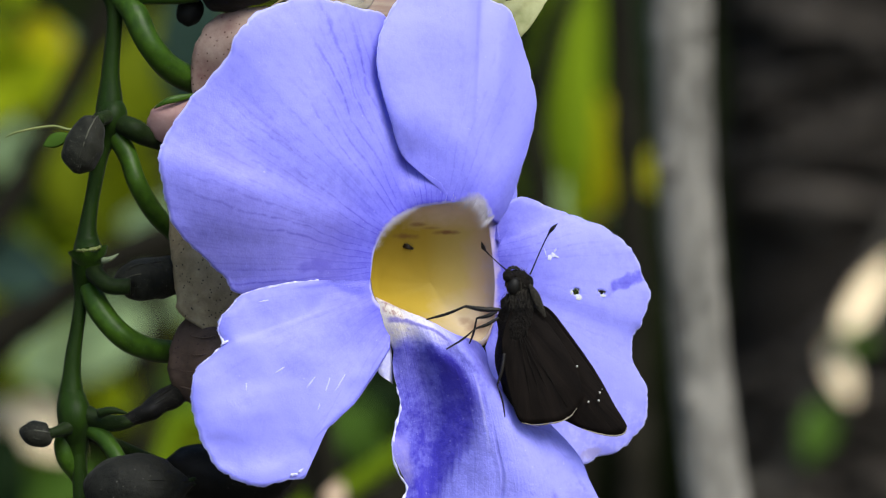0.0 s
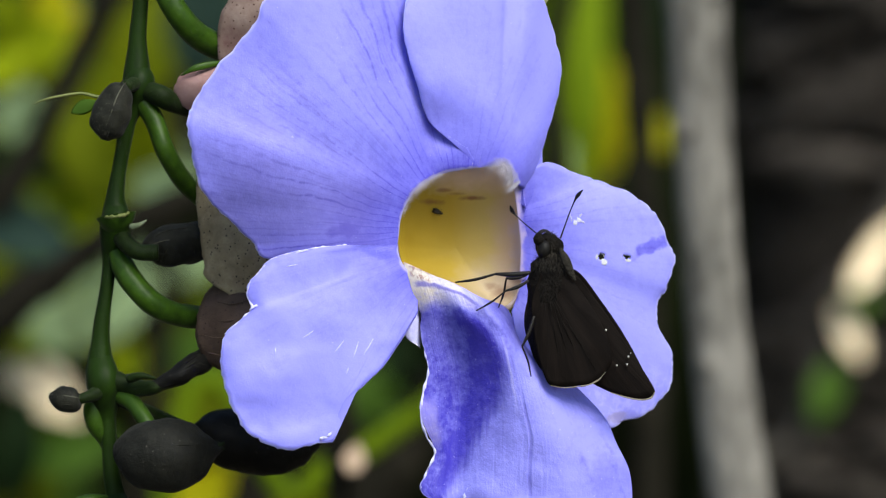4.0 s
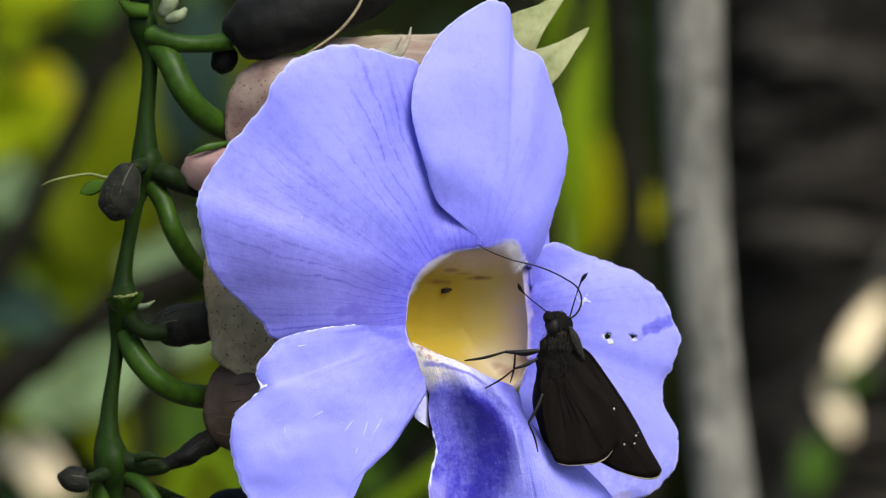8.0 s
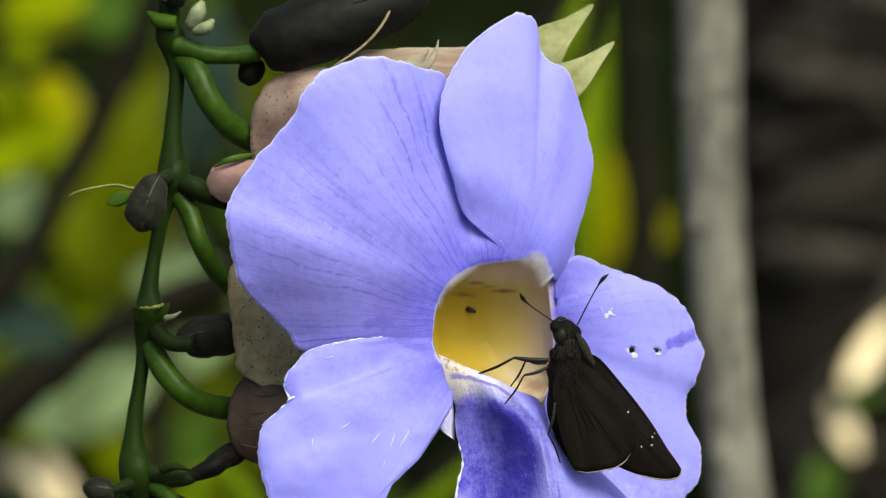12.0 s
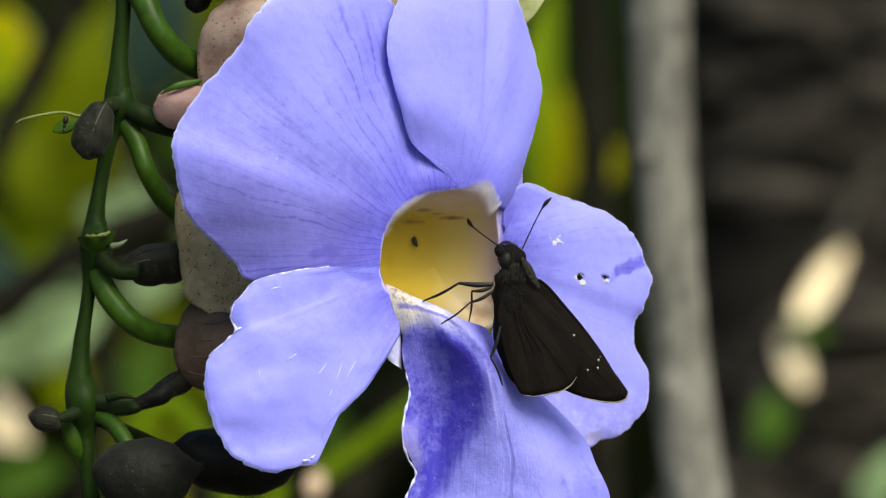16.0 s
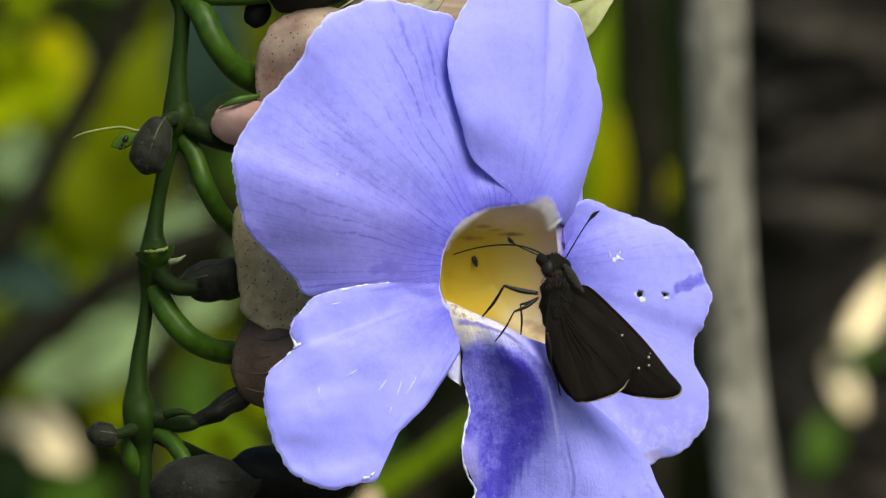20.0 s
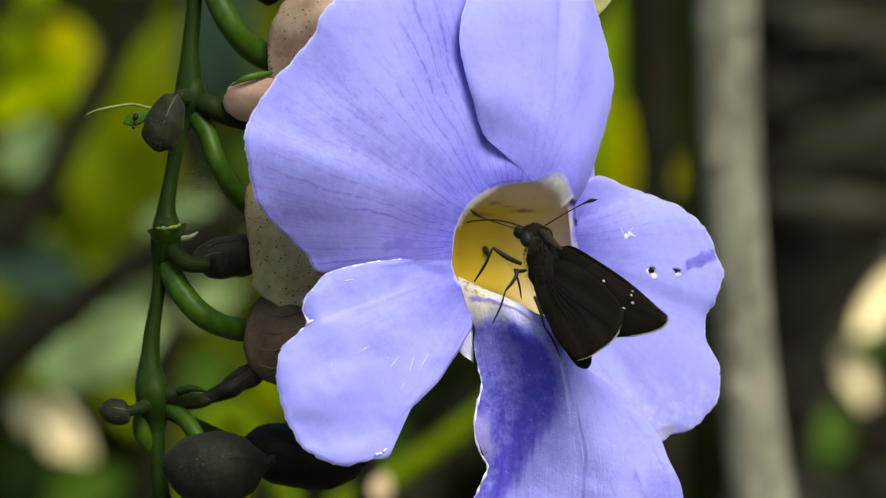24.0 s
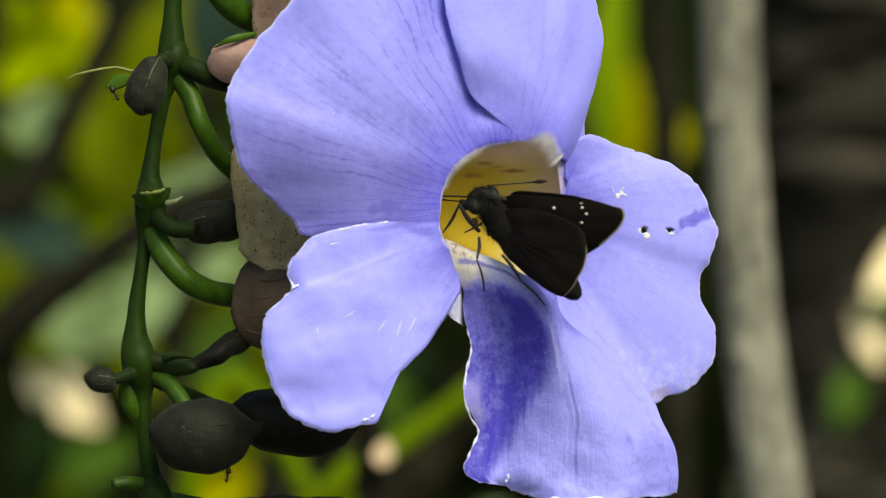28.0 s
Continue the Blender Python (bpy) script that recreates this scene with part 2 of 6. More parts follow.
def lip_material():
    """Lower petal: cream and rust at its brim, a deep violet hollow that leans to one side, a pale outer half beyond the ridge. u across, v from brim to hem."""
    g = Graph("lip_petal")
    p = g.in_mm()
    u, v, _ = g.split(g.nodes.new("ShaderNodeUVMap").outputs[0])
    soft, fine, cells, wide = g.noise(p, 0.45, 4.0, 0.6), g.noise(p, 1.5, 4.0, 0.65), g.noise(p, 4.2, 3.0), g.noise(p, 0.13, 2.0)
    thread = g.noise(g.join(g.mul(u, 40.0), g.mul(v, 3.5)), 1.0, 3.0, 0.6, 0.4)
    uu = g.add(u, g.mul(g.add(soft, -0.5), 0.07), g.mul(g.add(thread, -0.5), 0.10))
    vv = g.add(v, g.mul(g.add(soft, -0.5), 0.06), g.mul(g.add(fine, -0.5), 0.03))
    centre = g.curve(v, (0.0, 0.42), (0.2, 0.48), (0.34, 0.53), (0.5, 0.48), (0.64, 0.39), (0.78, 0.28), (0.9, 0.15), (1.0, 0.05))
    half = g.curve(v, (0.10, 0.04), (0.2, 0.17), (0.36, 0.19), (0.5, 0.17), (0.7, 0.14), (1.0, 0.16))
    aside = g.add(uu, g.mul(centre, -1.0))
    band = g.rise(g.m("DIVIDE", g.m("ABSOLUTE", aside), half), 1.15, 0.35)
    start = g.rise(vv, 0.12, 0.24)
    left = g.mul(g.rise(aside, 0.04, -0.06), start, g.add(0.12, g.mul(g.rise(v, 0.3, 0.6), 0.2), g.mul(fine, 0.6), g.mul(soft, 0.45)))
    slope = g.mul(g.rise(g.add(uu, g.mul(v, 0.10)), 0.78, 0.50), start, g.rise(v, 0.95, 0.40), g.add(0.32, g.mul(thread, 0.55)))
    line = g.mul(g.rise(g.m("ABSOLUTE", g.add(vv, -0.088)), 0.026, 0.006), g.rise(u, 0.02, 0.12), g.rise(u, 0.66, 0.52))
    crease = g.mul(g.rise(g.m("ABSOLUTE", g.add(u, -0.705, g.mul(g.add(wide, -0.5), 0.05))), 0.012, 0.002), g.rise(v, 0.42, 0.58), g.rise(v, 0.98, 0.86))
    ribs = g.mul(g.rise(g.m("ABSOLUTE", g.add(g.m("FRACT", g.add(g.mul(u, 13.0), g.mul(wide, 1.6), g.mul(soft, 0.4))), -0.5)), 0.09, 0.0), g.rise(u, 0.68, 0.76), g.rise(soft, 0.40, 0.60))
    saddle = g.mul(g.blot(u, v, (0.58, 0.25), (0.17, 0.20), 0, g.mul(g.add(soft, -0.5), 0.8)), g.add(0.05, g.mul(fine, 0.85)))
    floor_ = g.mul(g.blot(u, v, (0.86, 0.10), (0.20, 0.20), 0, g.mul(g.add(soft, -0.5), 0.8)), g.add(0.15, g.mul(soft, 0.8)))
    corner = g.mul(g.rise(g.add(uu, 0.0), 0.86, 0.93), g.rise(vv, 0.66, 0.74), 0.30)
    deepest = g.m("MAXIMUM", g.m("MAXIMUM", g.mul(band, start, g.add(0.74, g.mul(soft, 0.5))), left), g.m("MAXIMUM", slope, saddle))
    amount = g.add(deepest, g.mul(line, 0.7), g.mul(crease, 0.30), g.mul(ribs, 0.16), corner, floor_,
                   g.mul(g.add(fine, -0.5), 0.45), g.mul(g.add(soft, -0.5), 0.40), g.mul(g.add(wide, -0.5), 0.25))
    rim_band = g.mul(g.rise(g.add(vv, g.mul(u, 0.09), g.mul(g.add(soft, -0.5), 0.06)), 0.245, 0.13), g.rise(uu, 0.66, 0.48))
    colour = g.mix(amount, (0.335, 0.33, 0.93), (0.060, 0.046, 0.50))
    lobe = g.blot(u, v, (0.05, 0.665), (0.15, 0.105), 0, g.mul(g.add(soft, -0.5), 0.8))
    colour = g.mix(g.mul(lobe, g.add(-0.10, g.mul(fine, 1.1))), colour, (0.42, 0.38, 0.72))
    # painted highlight: a thin pale line along the lip's ridge
    ridge = g.mul(g.rise(g.m("ABSOLUTE", g.add(u, -0.662, g.mul(g.add(soft, -0.5), 0.02))), 0.013, 0.003), g.rise(v, 0.18, 0.36), g.rise(v, 0.62, 0.46))
    colour = g.mix(g.mul(ridge, 0.4), colour, (0.60, 0.58, 0.95))
    bright = g.mix(g.rise(uu, 0.22, 0.45), (0.78, 0.70, 0.62), (0.66, 0.62, 0.86))
    bright = g.mix(g.mul(g.rise(fine, 0.52, 0.68), 0.5), bright, (0.40, 0.34, 0.74))
    bright = g.mix(g.mul(line, 0.75), bright, (0.10, 0.075, 0.50))
    rust = g.mul(g.blot(u, v, (0.19, 0.03), (0.16, 0.05), 0, g.mul(g.add(soft, -0.5), 1.0)), g.rise(fine, 0.44, 0.62))
    bright = g.mix(g.mul(rust, 0.8), bright, (0.36, 0.16, 0.11))
    colour = g.mix(rim_band, colour, bright)
    colour = g.mix(g.mul(g.rise(g.add(vv, 0.0), 0.012, 0.0), g.rise(u, 0.7, 0.5), 0.6), colour, (0.38, 0.25, 0.25))
    flecks = g.mul(g.rise(g.noise(p, 2.3, 2.0), 0.69, 0.76), 0.55)
    colour = g.mix(flecks, colour, (0.55, 0.53, 0.93))
    colour = g.mix(g.mul(g.rise(g.add(g.m("MINIMUM", u, g.mul(g.add(1.0, g.mul(v, -1.0)), 0.8)), g.mul(soft, 0.012)), 0.020, 0.006), g.rise(v, 0.2, 0.4), 0.6), colour, (0.62, 0.61, 0.93))
    height = g.add(g.mul(thread, 0.6), g.mul(soft, 1.1), g.mul(fine, 0.35), g.mul(crease, -0.4))
    return g.skin(colour, height, 0.42, cells, rough=0.45)


M_PETAL = petal_material("lilac_petal", 1.0, dusky=0.62)
M_PETAL_SIDE = petal_material("lilac_petal_plain", 0.36)
M_PETAL_RIGHT = petal_material("lilac_petal_bruised", 0.4, bruised=True, pale=(0.335, 0.331, 0.94))
M_PETAL_THROAT = petal_material("lilac_petal_flushed", 0.4, flushed=True)
M_PETAL_LIP = lip_material()
M_FLAP = material("crumpled_petal", (0.50, 0.49, 0.90), (0.80, 0.79, 0.97), 1800, 300, rough=0.55, bump=0.4, translucent=0.2)
M_BRACT_DARK = material("brown_bract", (0.025, 0.0145, 0.010), (0.078, 0.049, 0.033), 500, 90, rough=0.65, bump=0.5, speck=((0.02, 0.01, 0.008), 1300, 0.18))
M_BRACT_PALE = material("papery_bract", (0.24, 0.15, 0.115), (0.56, 0.52, 0.38), 400, 130, rough=0.65, bump=0.6, translucent=0.2, stretch=(0.12, 1, 1.2))
# paler, patchier than rough_bark: light catching the ridges is put into the colour
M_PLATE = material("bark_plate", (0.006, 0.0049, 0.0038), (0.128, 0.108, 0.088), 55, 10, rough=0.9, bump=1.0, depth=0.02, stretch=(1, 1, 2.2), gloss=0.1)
M_HAIR = material("throat_hair", (0.56, 0.52, 0.58), (0.80, 0.77, 0.82), 900, 100, rough=0.8, translucent=0.4)
# vine greens scaled down: the shade over the vine is put into them
M_STEM = material("green_stem", (0.0026, 0.0080, 0.0005), (0.0125, 0.031, 0.0014), 700, 90, rough=0.5, bump=0.35, stretch=(1, 1, 0.25), gloss=0.09, sheen=0.03)
M_NODE = material("stem_node", (0.0028, 0.0066, 0.0010), (0.0125, 0.024, 0.0036), 800, 150, rough=0.55, bump=0.4, gloss=0.07, sheen=0.03)
M_STALK = material("flower_stalk", (0.0075, 0.022, 0.0011), (0.036, 0.082, 0.0034), 600, 80, rough=0.42, bump=0.25, gloss=0.16, sheen=0.03)
M_BUD = material("grey_bud", (0.0040, 0.0046, 0.0030), (0.021, 0.021, 0.0145), 900, 160, rough=0.62, bump=0.5, speck=((0.10, 0.095, 0.075), 900, 0.10), sheen=0.04, gloss=0.09)
M_BUD_DARK = material("dusky_bud", (0.0038, 0.0040, 0.0030), (0.0155, 0.0155, 0.0118), 900, 160, rough=0.6, bump=0.6, speck=((0.09, 0.085, 0.07), 900, 0.10), sheen=0.03, gloss=0.09)
M_POD = material("dark_pod", (0.0028, 0.0028, 0.00245), (0.0098, 0.0091, 0.0077), 600, 90, rough=0.55, bump=0.3, speck=((0.05, 0.045, 0.035), 800, 0.08), sheen=0.02, gloss=0.09)
M_BRACT = material("pink_bract", (0.155, 0.083, 0.07), (0.38, 0.29, 0.23), 300, 140, rough=0.6, bump=0.4, translucent=0.15, speck=((0.07, 0.03, 0.02), 1250, 0.20))
M_BRACT_PINK = material("pinkish_bract", (0.20, 0.088, 0.08), (0.39, 0.25, 0.225), 300, 60, rough=0.6, bump=0.4, translucent=0.15)
M_BRACT_OLD = material("withered_bract", (0.16, 0.115, 0.062), (0.37, 0.295, 0.175), 500, 90, rough=0.7, bump=0.5, translucent=0.12, speck=((0.015, 0.012, 0.01), 1400, 0.22))
M_SEPAL = material("pale_sepal", (0.20, 0.22, 0.075), (0.44, 0.43, 0.22), 500, 90, rough=0.6, bump=0.3, translucent=0.25)
M_BRIM = material("dried_rim", (0.07, 0.09, 0.02), (0.22, 0.24, 0.08), 900, 200, rough=0.6)
M_FUZZ = material("bud_fuzz", (0.06, 0.064, 0.045), (0.17, 0.165, 0.12), 900, 200, rough=0.8, translucent=0.3)
M_SCAR = material("pale_scar", (0.077, 0.1045, 0.044), (0.252, 0.28, 0.168), 900, 200, rough=0.6)
M_WING = material("brown_wing", (0.0017, 0.0012, 0.0010), (0.0088, 0.0061, 0.0047), 1.0, 0.35, rough=0.75, bump=0.35, depth=0.0002, gloss=0.06, stretch=(34, 2.5, 1), coords="UV")
M_VEIN = material("wing_vein", (0.0035, 0.0026, 0.002), (0.0095, 0.007, 0.0054), 900, 120, rough=0.7, gloss=0.08)
M_FUR = material("dark_fur", (0.0022, 0.0017, 0.0013), (0.0088, 0.0068, 0.0052), 2500, 300, rough=0.85, bump=0.9, depth=0.0004, gloss=0.12)
M_EYE = material("eye", (0.003, 0.003, 0.003), (0.009, 0.008, 0.007), 3000, 200, rough=0.5, bump=0.05, gloss=0.12)
M_COLLAR = material("grey_fur", (0.010, 0.0088, 0.0066), (0.040, 0.035, 0.027), 2500, 300, rough=0.85, bump=0.9, depth=0.0004, gloss=0.12)
M_LEG = material("leg", (0.0035, 0.0028, 0.0021), (0.0098, 0.0077, 0.0056), 2000, 300, rough=0.5)
M_SPOT = material("white_spot", (0.28, 0.272, 0.24), (0.48, 0.464, 0.424), 2000, 300, rough=0.6)
M_FRINGE = material("fringe", (0.10, 0.082, 0.06), (0.34, 0.29, 0.22), 2500, 300, rough=0.9)
M_SCRATCH = material("scratched_petal", (0.34, 0.34, 0.50), (0.62, 0.61, 0.72), 2500, 500, rough=0.7)
M_TORN = material("torn_edge", (0.46, 0.46, 0.46), (0.70, 0.70, 0.68), 2500, 400, rough=0.7)
M_INSECT = material("ant_shell", (0.005, 0.003, 0.002), (0.014, 0.008, 0.005), 2500, 400, rough=0.3)
M_CANE = material("grey_cane", (0.016, 0.014, 0.0105), (0.265, 0.247, 0.212), 300, 60, rough=0.75, bump=0.7, depth=0.002, stretch=(1, 1, 0.45))
# bark darkened in its base colour to stand in for shade over the trunk
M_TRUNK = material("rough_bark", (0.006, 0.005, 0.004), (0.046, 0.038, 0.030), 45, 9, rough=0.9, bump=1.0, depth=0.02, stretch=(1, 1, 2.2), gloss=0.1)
M_GREY_STEM = material("grey_stem", (0.016, 0.014, 0.011), (0.085, 0.076, 0.062), 90, 16, rough=0.85, bump=0.6, depth=0.004, stretch=(1, 1, 0.4), gloss=0.1)
# no shade falls on these branches; the near-black wood colour carries it
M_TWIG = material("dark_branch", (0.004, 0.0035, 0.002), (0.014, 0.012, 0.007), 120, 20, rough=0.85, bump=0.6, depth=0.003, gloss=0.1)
M_SOIL = material("leaf_litter", (0.02, 0.016, 0.010), (0.09, 0.07, 0.045), 14, 2.2, rough=0.95, bump=0.8, depth=0.03)
# near-black: the shade over the woods is put into their colour
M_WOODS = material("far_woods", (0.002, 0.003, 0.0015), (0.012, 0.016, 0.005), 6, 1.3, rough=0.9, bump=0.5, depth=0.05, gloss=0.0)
LEAF = {name: material(name + "_leaf", dark, light, 60, 14, rough=0.6, translucent=through_light, gloss=0.04) for name, dark, light, through_light in (
    # yellow and lime: albedo raised to paint in sunlight shining through
    ("yellow", (0.26, 0.26, 0.004), (0.56, 0.52, 0.010), 0.45),
    ("lime", (0.13, 0.19, 0.003), (0.38, 0.45, 0.008), 0.4),
    ("grass", (0.075, 0.125, 0.004), (0.19, 0.27, 0.008), 0.35),
    ("olive", (0.046, 0.064, 0.001), (0.135, 0.16, 0.003), 0.3),
    ("green", (0.025, 0.06, 0.007), (0.075, 0.14, 0.018), 0.25),
    ("teal", (0.014, 0.028, 0.021), (0.032, 0.058, 0.044), 0.15),
    # dark: shaded leaves, the shade painted in as a near-black green
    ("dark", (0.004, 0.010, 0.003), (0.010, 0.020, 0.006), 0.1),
    ("mint", (0.16, 0.235, 0.11), (0.33, 0.44, 0.22), 0.25),
    ("tan", (0.34, 0.24, 0.16), (0.52, 0.40, 0.28), 0.2),
    # pale: patches of direct sun put into a very high albedo
    ("pale", (0.80, 0.60, 0.36), (0.97, 0.84, 0.58), 0.2),
)}


# ---- building helpers ----
def thing(name, label, category, place=(0, 0, 0), group="", kind=""):
    """An Empty at a place given in mm from the flower's centre."""
    ob = new(name)
    ob.empty_display_size = 0.01
    ob.location = CENTRE + Vector(place) * MM
    return tagged(ob, label, category, group, kind)


def origin_of(ob):
    o = Vector()
    while ob:
        o += ob.location
        ob = ob.parent
    return o


def part(name, bm, mat, parent, label="", pivot=None, smooth=True):
    """Links a bmesh, whose verts are mm from the flower's centre, as one mesh object under parent. pivot: its own origin, in mm."""
    base = origin_of(parent)
    here = CENTRE + Vector(pivot) * MM if pivot is not None else base
    mesh = bpy.data.meshes.new(name)
    for v in bm.verts:
        v.co = CENTRE + v.co * MM - here
    for f in bm.faces:
        f.smooth = smooth
    bm.to_mesh(mesh)
    bm.free()
    mesh.materials.append(mat)
    ob = new(name, mesh)
    ob.parent = parent
    ob.location = here - base
    if label:
        ob["label"] = label
    return ob


def spline(pts, n):
    """n points evenly spread in parameter along a Catmull-Rom curve through pts."""
    pts = [Vector(p) for p in pts]
    out = []
    for i in range(n):
        f = i / (n - 1) * (len(pts) - 1)
        k = min(int(f), len(pts) - 2)
        t = f - k
        p1, p2 = pts[k], pts[k + 1]
        p0 = pts[k - 1] if k else p1 * 2 - p2
        p3 = pts[k + 2] if k + 2 < len(pts) else p2 * 2 - p1
        out.append(0.5 * (2 * p1 + (p2 - p0) * t + (2 * p0 - 5 * p1 + 4 * p2 - p3) * t * t + (3 * p1 - p0 - 3 * p2 + p3) * t ** 3))
    return out


def along(values, f):
    """A value between the entries of a list, f from 0 to 1."""
    f *= len(values) - 1
    k = min(int(f), len(values) - 2)
    return values[k] + (values[k + 1] - values[k]) * (f - k)


def rod(pts, radii, n=20, sides=12, rough=0.0, flat=1.0, grain=0.25):
    """A rounded rod along a curve through pts (mm), with radii spread along it; rough: unevenness in mm; flat squashes it in depth."""
    bm = bmesh.new()
    line = spline(pts, n)
    side = None
    rings = []
    girth = [max(0.02, v.x) for v in spline([(r, 0, 0) for r in radii], n)]
    for i, p in enumerate(line):
        tang = (line[min(i + 1, n - 1)] - line[max(i - 1, 0)]).normalized()
        if side is None:
            side = tang.cross(Vector((0, 1, 0)) if abs(tang.y) < 0.9 else Vector((1, 0, 0))).normalized()
        side = (side - tang * side.dot(tang)).normalized()
        up = tang.cross(side)
        r = girth[i]
        ring = []
        for k in range(sides):
            a = 2 * math.pi * k / sides
            q = p + side * (math.cos(a) * r) + up * (math.sin(a) * r * flat)
            if rough:
                q += (q - p).normalized() * rough * noise.noise(q * grain)
            ring.append(bm.verts.new(q))
        rings.append(ring)
    for a, b in zip(rings, rings[1:]):
        for k in range(sides):
            bm.faces.new((a[k], a[(k + 1) % sides], b[(k + 1) % sides], b[k]))
    bm.faces.new(rings[0][::-1])
    bm.faces.new(rings[-1])
    bmesh.ops.recalc_face_normals(bm, faces=bm.faces)
    return bm


def ball(centre, size, turn=0.0, rough=0.0, grain=0.5, seg=20):
    """An uneven ellipsoid; size: half axes in mm, turn: degrees in the picture plane."""
    bm = bmesh.new()
    bmesh.ops.create_uvsphere(bm, u_segments=seg, v_segments=seg // 2 + 2, radius=1)
    rot = Matrix.Rotation(radians(turn), 3, "Y")
    for v in bm.verts:
        q = Vector((v.co.x * size[0], v.co.y * size[1], v.co.z * size[2]))
        if rough:
            q += v.co * rough * noise.noise(v.co * 3 / grain)
        v.co = rot @ q + Vector(centre)
    return bm


def sheet(grid, wave=0.0, grain=0.12, ruffle=0.0, shift=0.0, thick=0.22, holes=(), frill=0.0, calm=0, face=None):
    """A thin curved sheet from a grid of points (rows from base to edge), with soft waves in depth, a ruffled edge, a frilled side (calm: fades the waves towards the first or last column), true holes and a real thickness. face: a list that takes the points of its front."""
    bm = bmesh.new()
    uv = bm.loops.layers.uv.new("UVMap")
    rows, cols = len(grid), len(grid[0])
    verts, place = [], {}
    for j, row in enumerate(grid):
        vline = []
        for i, p in enumerate(row):
            p = Vector(p)
            f = j / (rows - 1)
            s = i / (cols - 1)
            ease = 1.0 if not calm else min(1, 2.5 * (s if calm < 0 else 1 - s))
            p.y += ease * wave * f * (noise.noise(Vector((p.x * grain, shift, p.z * grain))) + 0.12 * noise.noise(Vector((p.x * grain * 3.1, shift + 5, p.z * grain * 3.1))))
            if ruffle and f > 0.9:
                g = (f - 0.9) / 0.1
                w = noise.noise(Vector((p.x * 0.55, shift + 9, p.z * 0.55))) + 0.6 * noise.noise(Vector((p.x * 1.5, shift + 3, p.z * 1.5)))
                out = Vector(row[i]) - Vector(grid[max(j - 4, 0)][i])
                p += out.normalized() * g * (ruffle * w * ease + 0.48 * ruffle * noise.noise(Vector((p.x * 2.6, shift + 7, p.z * 2.6))))
                p.y += ease * ruffle * 0.6 * g * noise.noise(Vector((p.x * 0.8, shift, p.z * 0.8)))
            if frill and i < 8:
                g = (1 - i / 8) ** 2 * min(1, f * 5)
                p.x += frill * g * (noise.noise(Vector((1, p.z * 0.45, shift))) + 0.5 * noise.noise(Vector((2, p.z * 0.8, shift))))
                p.y += frill * g * 1.5 * noise.noise(Vector((3, p.z * 0.6, shift)))
            vert = bm.verts.new(p)
            place[vert] = (i / (cols - 1), f)
            if face is not None:
                face.append(p)
            vline.append(vert)
        verts.append(vline)
    back = {v: bm.verts.new(v.co + Vector((0, thick, 0))) for line in verts for v in line}
    for v, b in back.items():
        place[b] = place[v]
    kept = set()
    for j in range(rows - 1):
        for i in range(cols - 1):
            q = (verts[j][i], verts[j][i + 1], verts[j + 1][i + 1], verts[j + 1][i])
            mid = sum((v.co for v in q), Vector()) / 4
            if not any((mid.x - h[0]) ** 2 + (mid.z - h[1]) ** 2 < h[2] ** 2 for h in holes):
                kept.add((j, i))
    faces = []
    for j, i in sorted(kept):
        q = (verts[j][i], verts[j][i + 1], verts[j + 1][i + 1], verts[j + 1][i])
        faces += [q, tuple(back[v] for v in reversed(q))]
        for dj, di, a, b in ((-1, 0, 0, 1), (0, 1, 1, 2), (1, 0, 2, 3), (0, -1, 3, 0)):
            if (j + dj, i + di) not in kept:
                faces.append((q[b], q[a], back[q[a]], back[q[b]]))
    for q in faces:
        face = bm.faces.new(q)
        for loop in face.loops:
            loop[uv].uv = place[loop.vert]
    loose = [v for v in bm.verts if not v.link_faces]
    bmesh.ops.delete(bm, geom=loose, context="VERTS")
    bmesh.ops.recalc_face_normals(bm, faces=bm.faces)
    return bm


def fan(base, edge, rows=26, cols=60, dome=0.0, pleat=0.0, pleats=13, curl=0.0):
    """Grid between a base curve and an outer outline; dome: swell towards the viewer in mm; pleat: height of fine radial folds; curl: how far the last rim bends back."""
    a, b = spline(base, cols), spline(edge, cols)
    grid = []
    for j in range(rows):
        f = j / (rows - 1)
        row = []
        for i in range(cols):
            p = a[i].lerp(b[i], f)
            s = i / (cols - 1)
            p.y -= dome * math.sin(math.pi * f) * math.sin(math.pi * s)
            fold = math.sin(2 * math.pi * pleats * s + 2.5 * noise.noise(Vector((s * 5, f * 2, pleats)))) + 0.6 * math.sin(2 * math.pi * pleats * 2.3 * s + 1.0)
            p.y += pleat * fold * max(0.0, math.sin(math.pi * min(1, max(0, f * 1.1 - 0.1))))
            p.y += curl * max(0, f - 0.88) ** 2 * 69
            row.append(p)
        grid.append(row)
    return grid


def depth_on(face, x, z):
    """The depth of a sheet's front at a place."""
    return min(face, key=lambda q: (q.x - x) ** 2 + (q.z - z) ** 2).y


